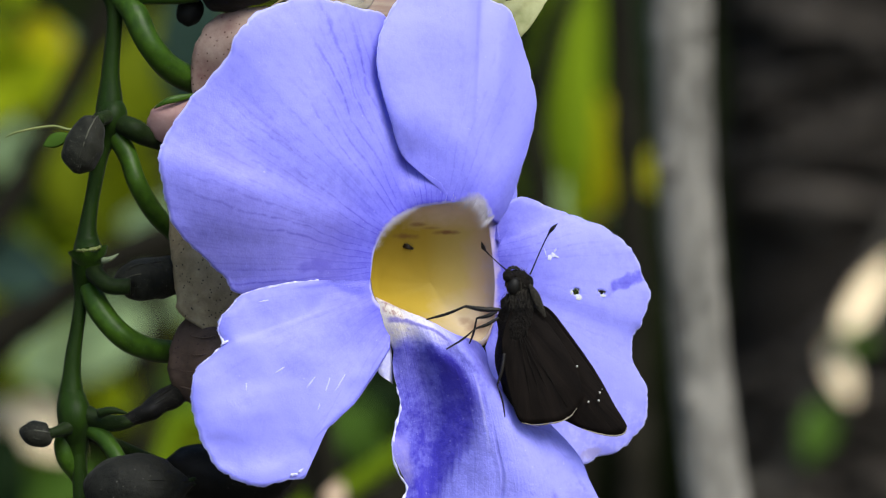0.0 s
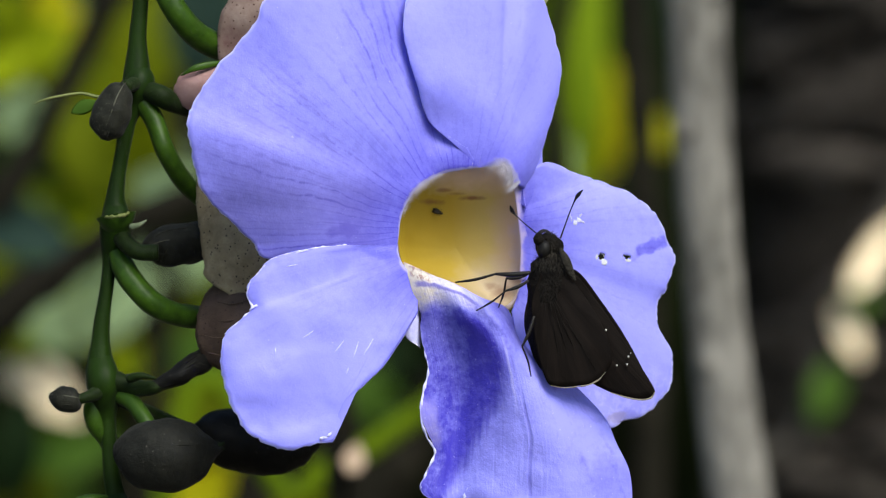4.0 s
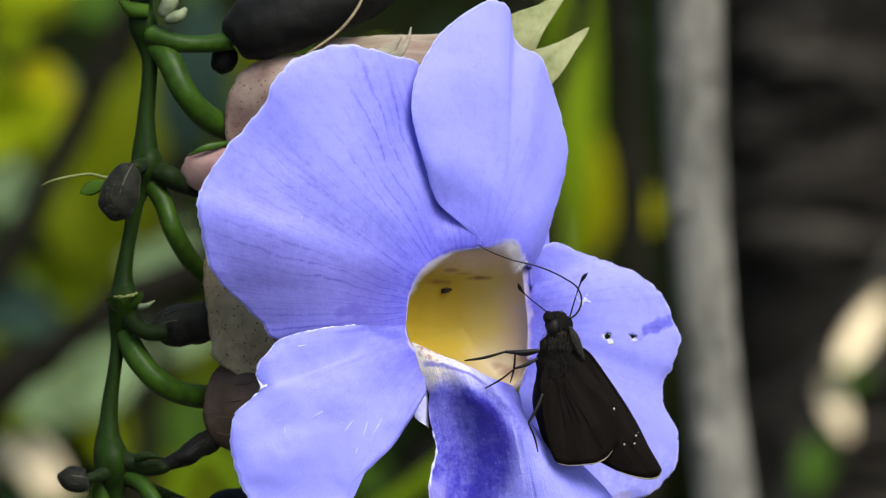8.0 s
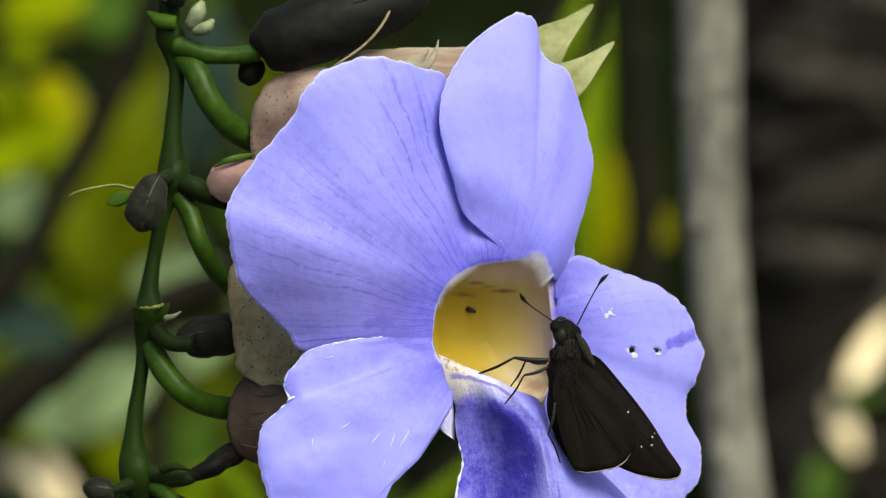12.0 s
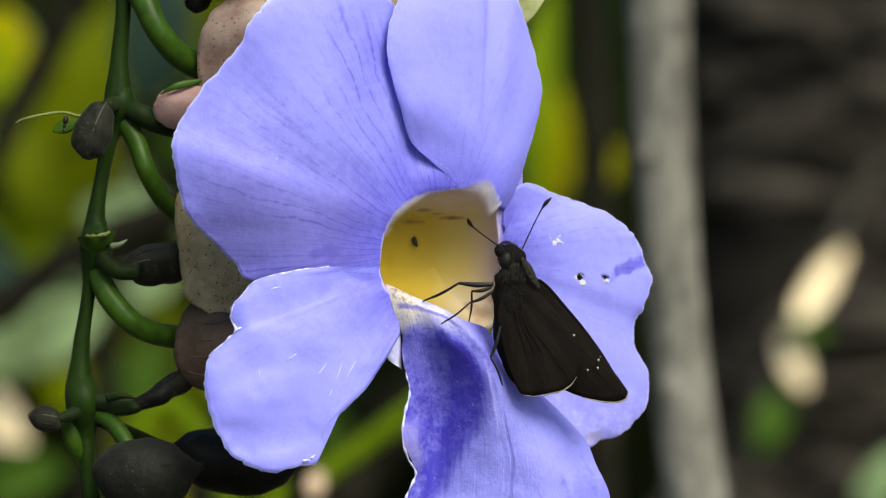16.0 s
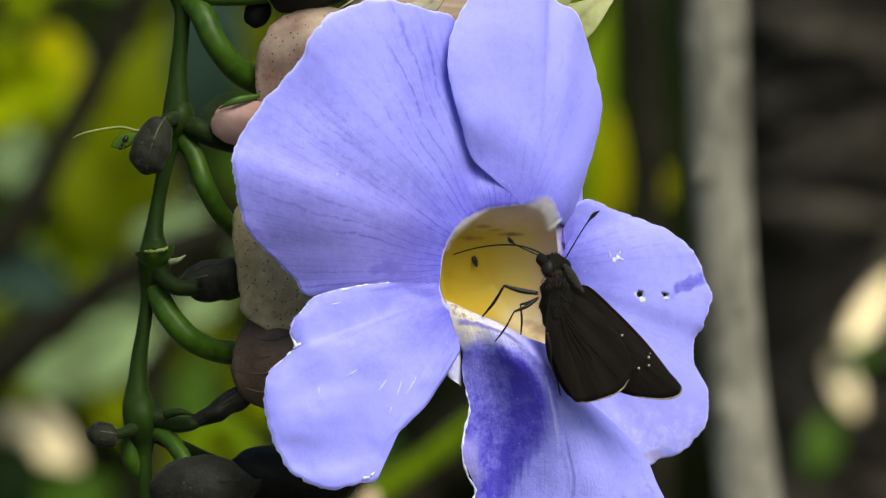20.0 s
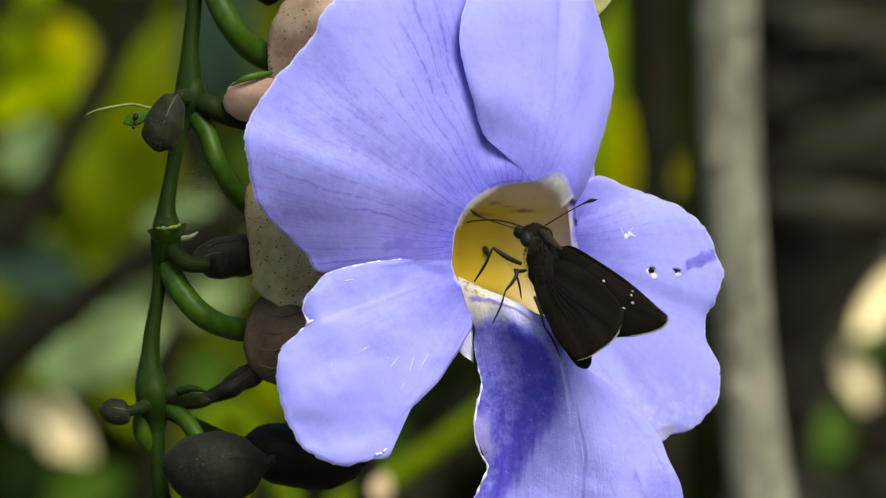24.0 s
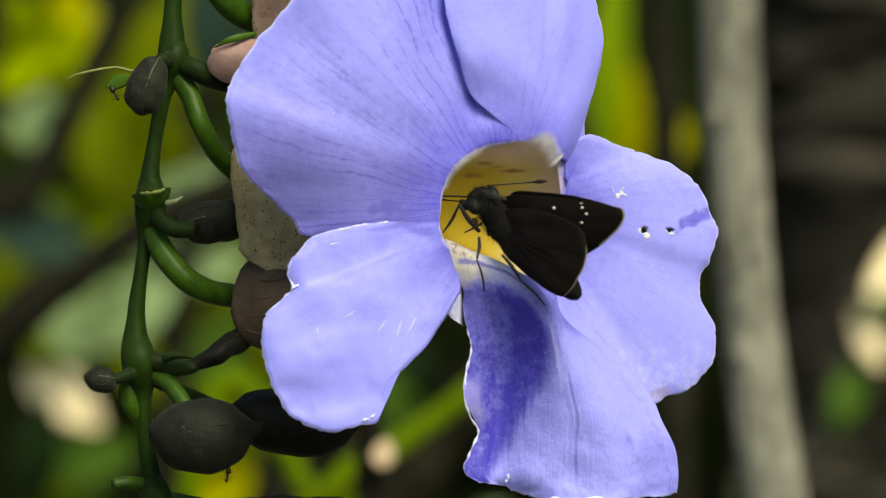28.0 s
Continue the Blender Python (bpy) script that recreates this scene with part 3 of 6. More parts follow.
def weld(grid, face, seam, reach, lift=0.05):
    """Lays a grid flush on another sheet's front along a seam; the hold fades out over reach mm."""
    a, b = Vector((seam[0][0], seam[0][1])), Vector((seam[1][0], seam[1][1]))
    span = (b - a).length / 2 + reach + 2
    face = [p for p in face if ((p.x - (a.x + b.x) / 2) ** 2 + (p.z - (a.y + b.y) / 2) ** 2) < span ** 2]
    for row in grid:
        for p in row:
            q = Vector((p.x, p.z))
            f = min(1, max(0, (q - a).dot(b - a) / (b - a).length_squared))
            d = (q - a.lerp(b, f)).length
            if d < reach:
                w = 1 - max(0, d - 0.25 * reach) / (0.75 * reach)
                w = w * w * (3 - 2 * w)
                p.y += (depth_on(face, p.x, p.z) - lift - p.y) * w
    return grid


def leaned(p):
    """The flower looks a little to its side: its one half comes forward and the other goes back, seen alike from the front."""
    p = Vector(p)
    dy = 0.2 * min(0, p.x + 8) + 0.26 * max(0, p.x - 8)
    k = (600 + p.y + dy) / (600 + p.y)
    return Vector((p.x * k, p.y + dy, p.z * k))


def settle(grid, seam, lift=0.0, reach=7.0):
    """Brings a grid near the seam of the two upper petals onto one common gentle slope above the mouth, so that they meet as one sheet."""
    a, b = Vector(seam[0]), Vector(seam[1])
    for row in grid:
        for p in row:
            q = Vector((p.x, p.z))
            f = min(1, max(0, (q - a).dot(b - a) / (b - a).length_squared))
            w = min(1, max(0, (reach - (q - a.lerp(b, f)).length) / (reach - 2.5)))
            w = w * w * (3 - 2 * w)
            p.y += (-1.0 + 0.09 * p.x - 0.06 * (p.z - 7) - lift - p.y) * w
    return grid


def relaxed(grid, turns):
    """Evens out a grid's depth from column to column, so that its outline throws no straight ridges."""
    for row in grid:
        depth = [p.y for p in row]
        for _ in range(turns):
            depth = [depth[0]] + [(a + 2 * b + c) / 4 for a, b, c in zip(depth, depth[1:], depth[2:])] + [depth[-1]]
        for p, y in zip(row, depth):
            p.y = y
    return grid


def hollow(grid, line, depth, reach):
    """Presses a soft valley into a grid along a line."""
    a, b = Vector(line[0]), Vector(line[1])
    for row in grid:
        for p in row:
            q = Vector((p.x, p.z))
            f = min(1, max(0, (q - a).dot(b - a) / (b - a).length_squared))
            w = max(0, 1 - (q - a.lerp(b, f)).length / reach)
            p.y += depth * w * w * (3 - 2 * w)
    return grid


def patch(rows_of_points, rows=40, cols=50):
    """Grid through a small net of control points."""
    lines = [spline(r, cols) for r in rows_of_points]
    columns = [spline([ln[i] for ln in lines], rows) for i in range(cols)]
    return [[columns[i][j] for i in range(cols)] for j in range(rows)]


# ---- the flower ----
RIM = [(-10.3, -3.0, -3.9), (-9.6, -3.0, 0.1), (-7.5, -3.0, 3.5), (-3.9, -1.0, 5.7), (0.5, 0.0, 6.5), (4.7, 1.0, 6.8), (6.5, 3.0, 3.6), (7.3, 4.0, -0.7), (7.8, 5.0, -4.8),
       (7.5, 5.0, -9.7), (5.0, 3.0, -13.3), (0.5, -2.0, -11.8), (-3.9, -4.0, -9.7), (-7.5, -4.0, -8.5), (-9.6, -4.0, -7.0)]


def build_flower():
    flower = thing("trumpet_flower", "large open lilac-blue trumpet flower with a yellow throat, slightly torn petals", "flower", RIM[0])
    upper_left = fan([(-10.3, -3.0, -4.2), (-9.6, -3.0, 0.1), (-7.5, -3.0, 3.5), (-3.9, -1.0, 5.7), (0.5, -1.0, 6.5), (4.2, -0.2, 6.85)],
                     [(-11.5, -3.1, -5.2), (-19.1, -2.4, -5.6), (-28.7, -2.2, -6.4), (-31.3, -2.4, -3.8), (-35.0, -2.9, -0.3), (-38.1, -3.9, 3.1), (-39.5, -5.2, 8.0), (-40.2, -6.0, 12.8), (-38.8, -5.0, 16.7),
                      (-35.0, -5.5, 22.0), (-30.5, -6.5, 26.8), (-29.1, -6.5, 30.3), (-25.8, -6.0, 33.5), (-20.2, -5.0, 35.5), (-15.9, -4.0, 35.3), (-12.1, -2.0, 34.2), (-7.9, 1.6, 32.6), (-7.2, 3.2, 23.5), (-4.2, 2.6, 15.0), (0.6, 0.6, 10.9), (4.0, 0.4, 8.3)],
                     rows=40, cols=170, dome=1.8, pleat=0.07, pleats=13)
    relaxed(upper_left, 30)
    seam = ((-1.4, 10.1), (1.3, 6.6))
    settle(upper_left, seam)
    hollow(upper_left, ((-4.4, 13.6), (-7.6, 24.0)), 1.9, 6.5)
    upper_left = [[leaned(p) for p in row] for row in upper_left]
    first = []
    part("petal", sheet(upper_left, 1.6, 0.07, 0.34, 1.0, calm=1, face=first), M_PETAL, flower)
    upper_right = fan([(1.3, -1.25, 6.6), (2.4, -1.2, 6.7), (3.7, -0.6, 6.8), (5.3, 1.0, 7.0), (6.5, 2.0, 4.5)],
                      [(-0.3, -1.15, 9.4), (-2.5, -1.45, 10.8), (-4.2, -1.8, 11.7), (-6.1, -2.6, 13.8), (-7.5, -4.0, 18.5), (-8.9, -4.4, 23.3), (-9.4, -4.0, 27.7), (-8.2, -3.0, 32.4), (-5.4, -0.6, 37.1), (-1.8, 1.0, 40.3), (1.3, 2.0, 42.2), (3.4, 2.0, 42.5),
                       (5.0, 3.0, 41.0), (5.7, 3.0, 37.1), (7.4, 3.0, 35.5), (9.8, 3.0, 33.9), (11.3, 4.0, 29.6), (12.6, 4.0, 25.2), (13.4, 4.0, 20.5), (12.5, 4.0, 15.5), (11.0, 4.0, 10.6), (9.8, 5.0, 7.0), (7.9, 5.0, 3.5)],
                      rows=40, cols=140, dome=1.1, pleat=0.03, pleats=9, curl=0.15)
    relaxed(upper_right, 25)
    settle(upper_right, seam, 0.015, 10.5)
    upper_right = [[leaned(p) for p in row] for row in upper_right]
    part("petal", sheet(upper_right, 1.2, 0.08, 0.35, 2.0, calm=-1, thick=0.05), M_PETAL_SIDE, flower)
    right = fan([(6.6, 4.0, 2.1), (7.3, 4.0, -0.7), (7.8, 5.0, -4.8), (7.6, 5.0, -8.8), (6.8, 5.0, -12.1)],
                [(8.2, 3.0, 0.7), (8.0, 3.0, 4.5), (10.9, 4.0, 7.5), (16.3, 5.0, 5.6), (19.1, 5.0, 4.7), (23.6, 5.0, 2.9), (26.3, 5.0, 0.7), (27.7, 5.0, -0.9), (28.9, 5.0, -4.4), (29.7, 5.0, -6.6), (28.9, 5.0, -10.1),
                 (27.3, 5.5, -12.7), (27.4, 5.5, -16.2), (29.3, 5.5, -19.8), (29.5, 5.5, -22.8), (28.5, 5.5, -25.9), (25.2, 5.5, -29.1), (22.0, 5.5, -30.1), (19.8, 4.5, -30.9), (14.2, 2.0, -29.4), (9.7, 1.0, -24.7), (7.1, 1.0, -19.3), (6.0, 3.0, -14.1)],
                rows=60, cols=150, dome=0.6, curl=0.4)
    right = [[leaned(p) for p in row] for row in right]
    side = []
    spots = [(19.1, 5.0, -6.2), (22.9, 5.0, -6.2)]
    ripped = part("petal", sheet(right, 0.3, 0.14, 0.42, 3.0, face=side, holes=[(spots[0][0], spots[0][2], 0.50), (spots[1][0], spots[1][2], 0.40)]), M_PETAL_RIGHT, flower,
                  "petal with two small bitten holes")
    for x, y, z, r in ((*spots[0], 0.46), (*spots[1], 0.36)):
        ring = bmesh.new()
        for k in range(14):
            a, b = 2 * math.pi * k / 14, 2 * math.pi * (k + 1) / 14
            q = []
            for ang, rad in ((a, r), (b, r), (b, r * 1.12), (a, r * 1.12)):
                w = rad * (1 + 0.25 * noise.noise(Vector((math.cos(ang) * 2, math.sin(ang) * 2, x)))) + (0.22 * max(0, math.cos(ang + 2.2)) if rad > r else 0)
                q.append(ring.verts.new((x + math.cos(ang) * w, depth_on(side, x + 0.9, z) - 0.06 - 0.06 * math.sin(3 * ang), z + math.sin(ang) * w)))
            ring.faces.new(q)
        bmesh.ops.remove_doubles(ring, verts=ring.verts, dist=0.01)
        part("torn_rim", ring, M_TORN, ripped, "whitish torn rim of a hole")
    for (x, y, z), size, turn in (((19.5, 0, -6.95), (0.55, 0.02, 0.42), 25), ((18.5, 0, -6.2), (0.16, 0.02, 0.4), 10), ((23.1, 0, -6.75), (0.42, 0.02, 0.2), 10)):
        part("torn_rim", ball((x, depth_on(side, x, z - 0.4) - 0.04, z), size, turn, 0.04, 0.5, 12), M_TORN, ripped, "whitish torn rim of a hole")
    for size, turn, x, z in (((0.62, 0.02, 0.30), 25, 0.1, 0), ((0.36, 0.02, 0.45), -35, -0.35, -0.4), ((0.5, 0.02, 0.15), -50, 0.4, 0.5), ((0.4, 0.02, 0.12), 30, 0.8, -0.3), ((0.7, 0.02, 0.07), 75, -0.9, 0.3)):
        part("scar", ball(Vector((15.6, depth_on(side, 15.6 + x, -0.8 + z) - 0.04, -0.8)) + Vector((x, 0, z)), size, turn, 0.04, 0.5, 16), M_SCRATCH, ripped, "small white scratched scar")
    lower_left = fan([(-7.4, -4.0, -9.5), (-8.6, -4.0, -8.3), (-9.6, -4.0, -7.1), (-10.2, -3.0, -5.5), (-10.3, -3.0, -4.3)],
                     [(-7.5, -5.0, -14.3), (-9.9, -6.0, -18.1), (-12.6, -7.0, -21.9), (-16.2, -8.0, -25.3), (-18.7, -8.0, -28.1), (-19.7, -8.0, -30.2), (-19.4, -8.0, -32.1), (-22.5, -8.0, -32.6), (-25.3, -8.0, -33.3), (-28.3, -8.0, -32.9), (-31.3, -8.0, -31.3),
                      (-33.7, -8.0, -27.7), (-35.1, -8.0, -23.7), (-35.6, -7.0, -19.8), (-34.9, -7.0, -17.0), (-32.0, -6.0, -14.4), (-31.1, -6.0, -13.2), (-31.9, -6.0, -11.7), (-31.5, -6.0, -9.9), (-30.2, -6.0, -8.3), (-28.2, -6.0, -6.3), (-23.4, -5.6, -5.0),
                      (-19.0, -4.3, -4.5), (-15.4, -3.6, -4.4), (-11.5, -3.3, -4.6)],
                     rows=46, cols=150, dome=1.0, curl=0.5)
    lower_left = [[leaned(p) for p in row] for row in relaxed(lower_left, 120)]
    weld(lower_left, first, ((-14.4, -4.4), (-10.3, -4.4)), 4.0)
    near = []
    torn = part("petal", sheet(lower_left, 1.3, 0.16, 0.40, 4.0, calm=1, face=near), M_PETAL_SIDE, flower, "petal with scratches and a curled corner")
    for a, b in (((-23.8, -9.0, -17.6), (-22.3, -9.0, -16.6)), ((-19.3, -9.5, -19.6), (-18.0, -9.5, -18.0)), ((-16.6, -9.0, -20.2), (-15.9, -9.0, -18.1)), ((-15.2, -9.0, -20.0), (-13.8, -9.0, -17.7)), ((-27.7, -9.0, -20.0), (-27.7, -9.0, -18.9)),
                 ((-17.7, -9.5, -22.7), (-17.3, -9.5, -21.8)), ((-26.1, -8.0, -7.5), (-24.6, -8.0, -7.2)), ((-24.9, -8.3, -5.6), (-22.9, -8.3, -5.1))):
        a, b = (Vector((q.x, depth_on(near, q.x, q.z) - 0.04, q.z)) for q in (leaned(a), leaned(b)))
        part("scratch", rod([a, Vector(a).lerp(Vector(b), 0.5) + Vector((0.03, -0.04, 0)), b], [0.03, 0.075, 0.03], 7, 5), M_TORN, torn)
    for c, size, turn in (((-30.8, -7.2, -13.3), (0.5, 0.3, 0.3), 30), ((-20.1, -9.4, -31.3), (0.5, 0.4, 0.5), 40), ((-20.9, -9.2, -31.8), (0.45, 0.3, 0.25), 10)):
        c = leaned(c)
        c.y = depth_on(near, c.x, c.z) - 0.15
        arm = Vector((math.cos(radians(turn)), 0, math.sin(radians(turn)))) * size[0] * 1.3
        part("torn_flap", rod([c - arm, c + Vector((0.1, -0.12, 0.15)), c + arm], [0.04, 0.22, 0.04], 24, 7, 0.25, 0.6, 1.6), M_FLAP, torn, "whitish crumpled torn edge")
    for pts in ([(-34.9, -7.6, -17.0), (-32.0, -6.8, -14.4), (-31.0, -6.8, -13.2), (-31.7, -6.8, -11.7), (-31.4, -6.8, -10.0), (-30.1, -6.9, -8.3), (-28.3, -7.0, -6.4)],
                [(-28.3, -7.0, -6.4), (-25.7, -6.6, -5.6), (-23.3, -6.2, -5.1), (-21.0, -5.4, -4.7), (-17.6, -4.4, -4.4)]):
        pts = [(q.x, depth_on(near, q.x, q.z) - 0.05, q.z) for q in map(leaned, pts)]
        part("torn_rim", rod(pts, [0.02, 0.06, 0.09, 0.04, 0.09, 0.05, 0.02], 60, 7, 0.2, 1.0, 1.3), M_FLAP, torn, "whitish crumpled torn edge")
    brim = [(-9.5, -4.0, -6.8), (-7.7, -4.6, -7.6), (-5.1, -5.5, -8.8), (-2.0, -6.0, -10.0), (1.5, -6.5, -11.9), (4.9, 0.0, -13.2), (6.5, 5.0, -15.4)]
    brow = [(-8.2, -4.5, -11.0), (-6.6, -5.5, -10.5), (-4.4, -6.0, -10.9), (-1.3, -7.0, -11.9), (3.4, -8.0, -14.7), (5.9, -3.0, -16.3), (7.5, 3.0, -18.6)]
    neck = [(-7.2, -4.0, -14.5), (-5.7, -4.8, -14.1), (-3.3, -5.2, -14.2), (-0.1, -7.7, -15.1), (4.5, -7.6, -17.3), (7.4, -4.6, -19.0), (9.8, 1.5, -20.5)]
    upper = [(-6.9, -3.5, -18.3), (-5.1, -3.6, -18.1), (-2.3, -3.4, -18.3), (1.2, -6.2, -18.9), (5.2, -7.8, -20.1), (8.9, -5.6, -21.4), (12.3, 0.0, -22.2)]
    waist = [(-6.0, -3.5, -22.2), (-4.2, -3.1, -22.4), (-1.5, -2.4, -22.6), (2.1, -5.2, -23.0), (6.0, -7.6, -23.9), (10.4, -6.4, -24.8), (15.7, -1.0, -25.3)]
    middle = [(-6.9, -4.5, -25.6), (-4.7, -3.1, -25.9), (-1.5, -2.0, -26.5), (2.4, -4.9, -26.9), (6.6, -7.2, -27.8), (12.0, -6.6, -28.6), (19.3, -1.5, -29.3)]
    bulge = [(-7.1, -6.0, -29.0), (-4.8, -4.1, -29.7), (-1.9, -2.0, -30.7), (2.3, -4.7, -31.3), (7.0, -6.6, -31.8), (13.1, -6.6, -32.4), (20.8, -2.0, -32.8)]
    lower = [(-5.2, -3.5, -33.9), (-3.8, -3.1, -34.6), (-2.0, -2.4, -35.7), (2.3, -4.7, -36.4), (7.0, -6.0, -36.2), (13.9, -6.4, -36.5), (22.5, -2.4, -36.4)]
    skirt = [(-7.2, -4.5, -39.0), (-5.0, -4.1, -39.2), (-2.0, -3.2, -39.9), (2.3, -5.1, -40.1), (6.9, -5.6, -39.9), (13.9, -6.2, -40.0), (23.0, -2.4, -39.9)]
    hem = [(-4.9, -4.0, -41.1), (-3.5, -3.6, -41.2), (-1.8, -2.6, -41.5), (2.2, -3.8, -43.2), (6.9, -6.2, -43.4), (13.9, -6.2, -43.5), (22.8, -2.4, -43.0)]
    lip = patch((brim, brow, neck, upper, waist, middle, bulge, lower, skirt, hem), 100, 130)
    part("throat_side", sheet(fan([(4.9, 0.8, 6.9), (5.9, 1.8, 5.0), (6.5, 2.6, 3.2), (7.0, 3.5, -0.7), (7.4, 4.3, -4.8), (7.2, 4.4, -9.5)],
                                  [(10.6, 5.2, 9.4), (10.6, 5.0, 6.2), (10.2, 4.9, 3.0), (10.0, 5.2, -0.7), (10.2, 5.8, -4.8), (9.8, 6.0, -9.5)], 14, 50, 0.0), 0.3, 0.3, 0.0, 8.0), M_PETAL_THROAT, flower, "violet outer wall of the throat, flushed cream inside")
    part("petal_fold", sheet(fan([(-7.4, -3.0, -12.7), (-7.2, -3.0, -15.9), (-7.1, -2.0, -19.2)], [(-8.6, -4.0, -12.7), (-9.6, -5.0, -15.6), (-9.1, -4.0, -17.5), (-7.5, -3.0, -18.8)], 12, 24, 0.6), 0.5, 0.4, 0.15, 11.0), M_FLAP, flower, "small pale folded flap of petal")
    front = []
    lip_petal = part("lip_petal", sheet(lip, 0.25, 0.3, 0.4, 6.0, frill=0.3, face=front), M_PETAL_LIP, flower, "folded lower petal with a deep violet inner face")
    edge = [(-6.7, -3.9, -19.5), (-6.1, -3.8, -22.2), (-6.9, -4.8, -25.6), (-7.2, -6.2, -29.0), (-6.3, -5.2, -31.8), (-5.2, -3.9, -33.9), (-6.4, -4.3, -36.6), (-7.2, -4.8, -39.0)]
    edge = [(q[0] + 0.1, depth_on(front, q[0] + 0.1, q[2]) - 0.02, q[2]) for q in edge]
    part("torn_rim", rod(edge, [0.04, 0.1, 0.16, 0.1, 0.18, 0.08, 0.12, 0.05], 90, 7, 0.2, 1.0, 1.2), M_FLAP, lip_petal, "whitish crumpled edge")
    part("torn_rim", rod([(3.6, -5.2, -43.3), (6.9, -6.6, -43.3), (9.5, -6.6, -43.2), (13.9, -6.5, -43.5)], [0.1, 0.3, 0.15, 0.35, 0.1], 50, 8, 0.4, 1.0, 0.9), M_FLAP, lip_petal, "whitish crumpled edge")
    part("torn_flap", rod([(0.2, -3.6, -38.6), (-0.6, -3.4, -39.8), (-1.3, -3.4, -41.0)], [0.1, 0.45, 0.15], 20, 8, 0.4, 0.5, 1.1), M_FLAP, lip_petal, "whitish crumpled tear")
    # the tube runs back from the rim, narrowing
    bm = bmesh.new()
    ring0 = spline(RIM + [RIM[0]], 65)[:-1]
    mid = sum(ring0, Vector()) / len(ring0)
    rings = []
    for j in range(24):
        f = j / 23
        k = (1.0 + 0.10 * math.sin(math.pi * min(1, f * 2.2))) * max(0.0004, 1 - f ** 1.9) ** 0.6
        ring = []
        for p in ring0:
            q = mid + (p - mid) * k
            q.y = p.y * (1 - f) + 10.0 * f + 0.5
            q.z -= 2.0 * f * f
            q.x -= 1.0 * f
            q += (p - mid).normalized() * 0.6 * noise.noise(q * 0.4) * f * (1 - f)
            ring.append(bm.verts.new(q))
        rings.append(ring)
    uv = bm.loops.layers.uv.new("UVMap")
    n = len(ring0)
    for j, (a, b) in enumerate(zip(rings, rings[1:])):
        for k in range(n):
            face = bm.faces.new((a[k], a[(k + 1) % n], b[(k + 1) % n], b[k]))
            for loop, (s, t) in zip(face.loops, ((k, j), (k + 1, j), (k + 1, j + 1), (k, j + 1))):
                loop[uv].uv = (s / n, t / 23)
    cap = bm.faces.new(rings[-1])
    for loop in cap.loops:
        loop[uv].uv = (0.5, 1.0)
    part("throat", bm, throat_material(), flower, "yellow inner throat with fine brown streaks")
    # pale hairs along the upper rim
    rng = random.Random(4)
    fuzz = bmesh.new()
    rim_line = spline(RIM[1:7], 61)
    for k in range(2700):
        kind = k % 5
        f = rng.random() if kind < 2 else min(0.99, max(0.0, rng.gauss(0.88, 0.09) if kind < 4 else rng.gauss(0.27, 0.07)))
        p = rim_line[int(f * 60)]
        inward = mid - p
        inward.y = 0
        inward.normalize()
        bias = 0.28 if kind < 2 else 2.2 if kind < 4 else 0.8
        ahead = Vector((0, -1.9, 0)) if kind in (2, 3) else Vector()
        tip = p + ahead + inward * rng.uniform(0.1, 0.8) * bias + Vector((rng.uniform(-.6, .6), rng.uniform(-0.3, 1.6), rng.uniform(-.5, .5)))
        root = p + ahead - inward * rng.uniform(-0.3, 0.6) * bias + Vector((rng.uniform(-.2, .2), -0.35, rng.uniform(-.2, .2)))
        across = Vector((inward.z, 0, -inward.x)) * 0.013
        fuzz.faces.new([fuzz.verts.new(root - across), fuzz.verts.new(root + across), fuzz.verts.new(tip)])
    part("throat_hairs", fuzz, M_HAIR, flower, "fine whitish hairs on the throat rim")
    # withered bracts that clasp the flower from behind
    def bract(name, base, edge, mat, label, dome=2.0, wave=1.0, shift=0.0):
        return part(name, sheet(fan(base, edge, 20, 40, dome), wave, 0.2, 0.25, shift, 0.4), mat, flower, label)
    bract("bract", [(-25.6, 9.0, 22.1), (-23.2, 9.0, 26.2), (-19.9, 9.0, 31.1)], [(-35.8, 9.0, 19.3), (-36.4, 8.0, 26.2), (-34.3, 7.0, 32.0), (-30.4, 7.0, 34.4), (-25.6, 8.0, 35.0), (-21.6, 9.0, 34.4)], M_BRACT, "pinkish speckled bract", 3, 0.8, 1)
    bract("bract", [(-31.2, 6.0, 13.1), (-29.6, 6.0, 17.1), (-29.6, 6.0, 20.4)], [(-40.7, 8.0, 15.4), (-42.5, 8.0, 17.0), (-42.3, 7.0, 19.6), (-40.6, 7.0, 20.9), (-36.9, 7.0, 21.5)], M_BRACT_PINK, "small pink bract", 1.5, 0.5, 2)
    bract("bract", [(-29.6, 6.0, 9.0), (-27.8, 3.0, -3.2), (-25.4, 3.0, -8.0)], [(-37.5, 9.0, 8.7), (-39.5, 9.0, 4.6), (-39.1, 8.0, -2.4), (-38.4, 7.0, -7.2), (-38.1, 7.0, -9.0), (-33.5, 6.0, -12.1), (-27.9, 4.0, -12.9)], M_BRACT_OLD, "grey-brown speckled withered bract", 1.0, 1.2, 3)
    bract("bract", [(-28.7, 5.0, -9.7), (-27.0, 4.0, -16.1), (-28.7, 4.0, -22.6)], [(-35.9, 10.0, -9.1), (-38.0, 9.0, -10.9), (-39.5, 8.0, -14.8), (-39.5, 8.0, -18.3), (-37.7, 8.0, -21.5), (-32.9, 8.0, -23.6)], M_BRACT_DARK, "brown shrivelled bract", 2.0, 1.0, 4)
    for y, a, b in ((592, 330, 400), (622, 306, 396), (652, 304, 390), (684, 318, 388)):
        x0, x1 = (a - 784) * 0.0815, (b - 784) * 0.0815
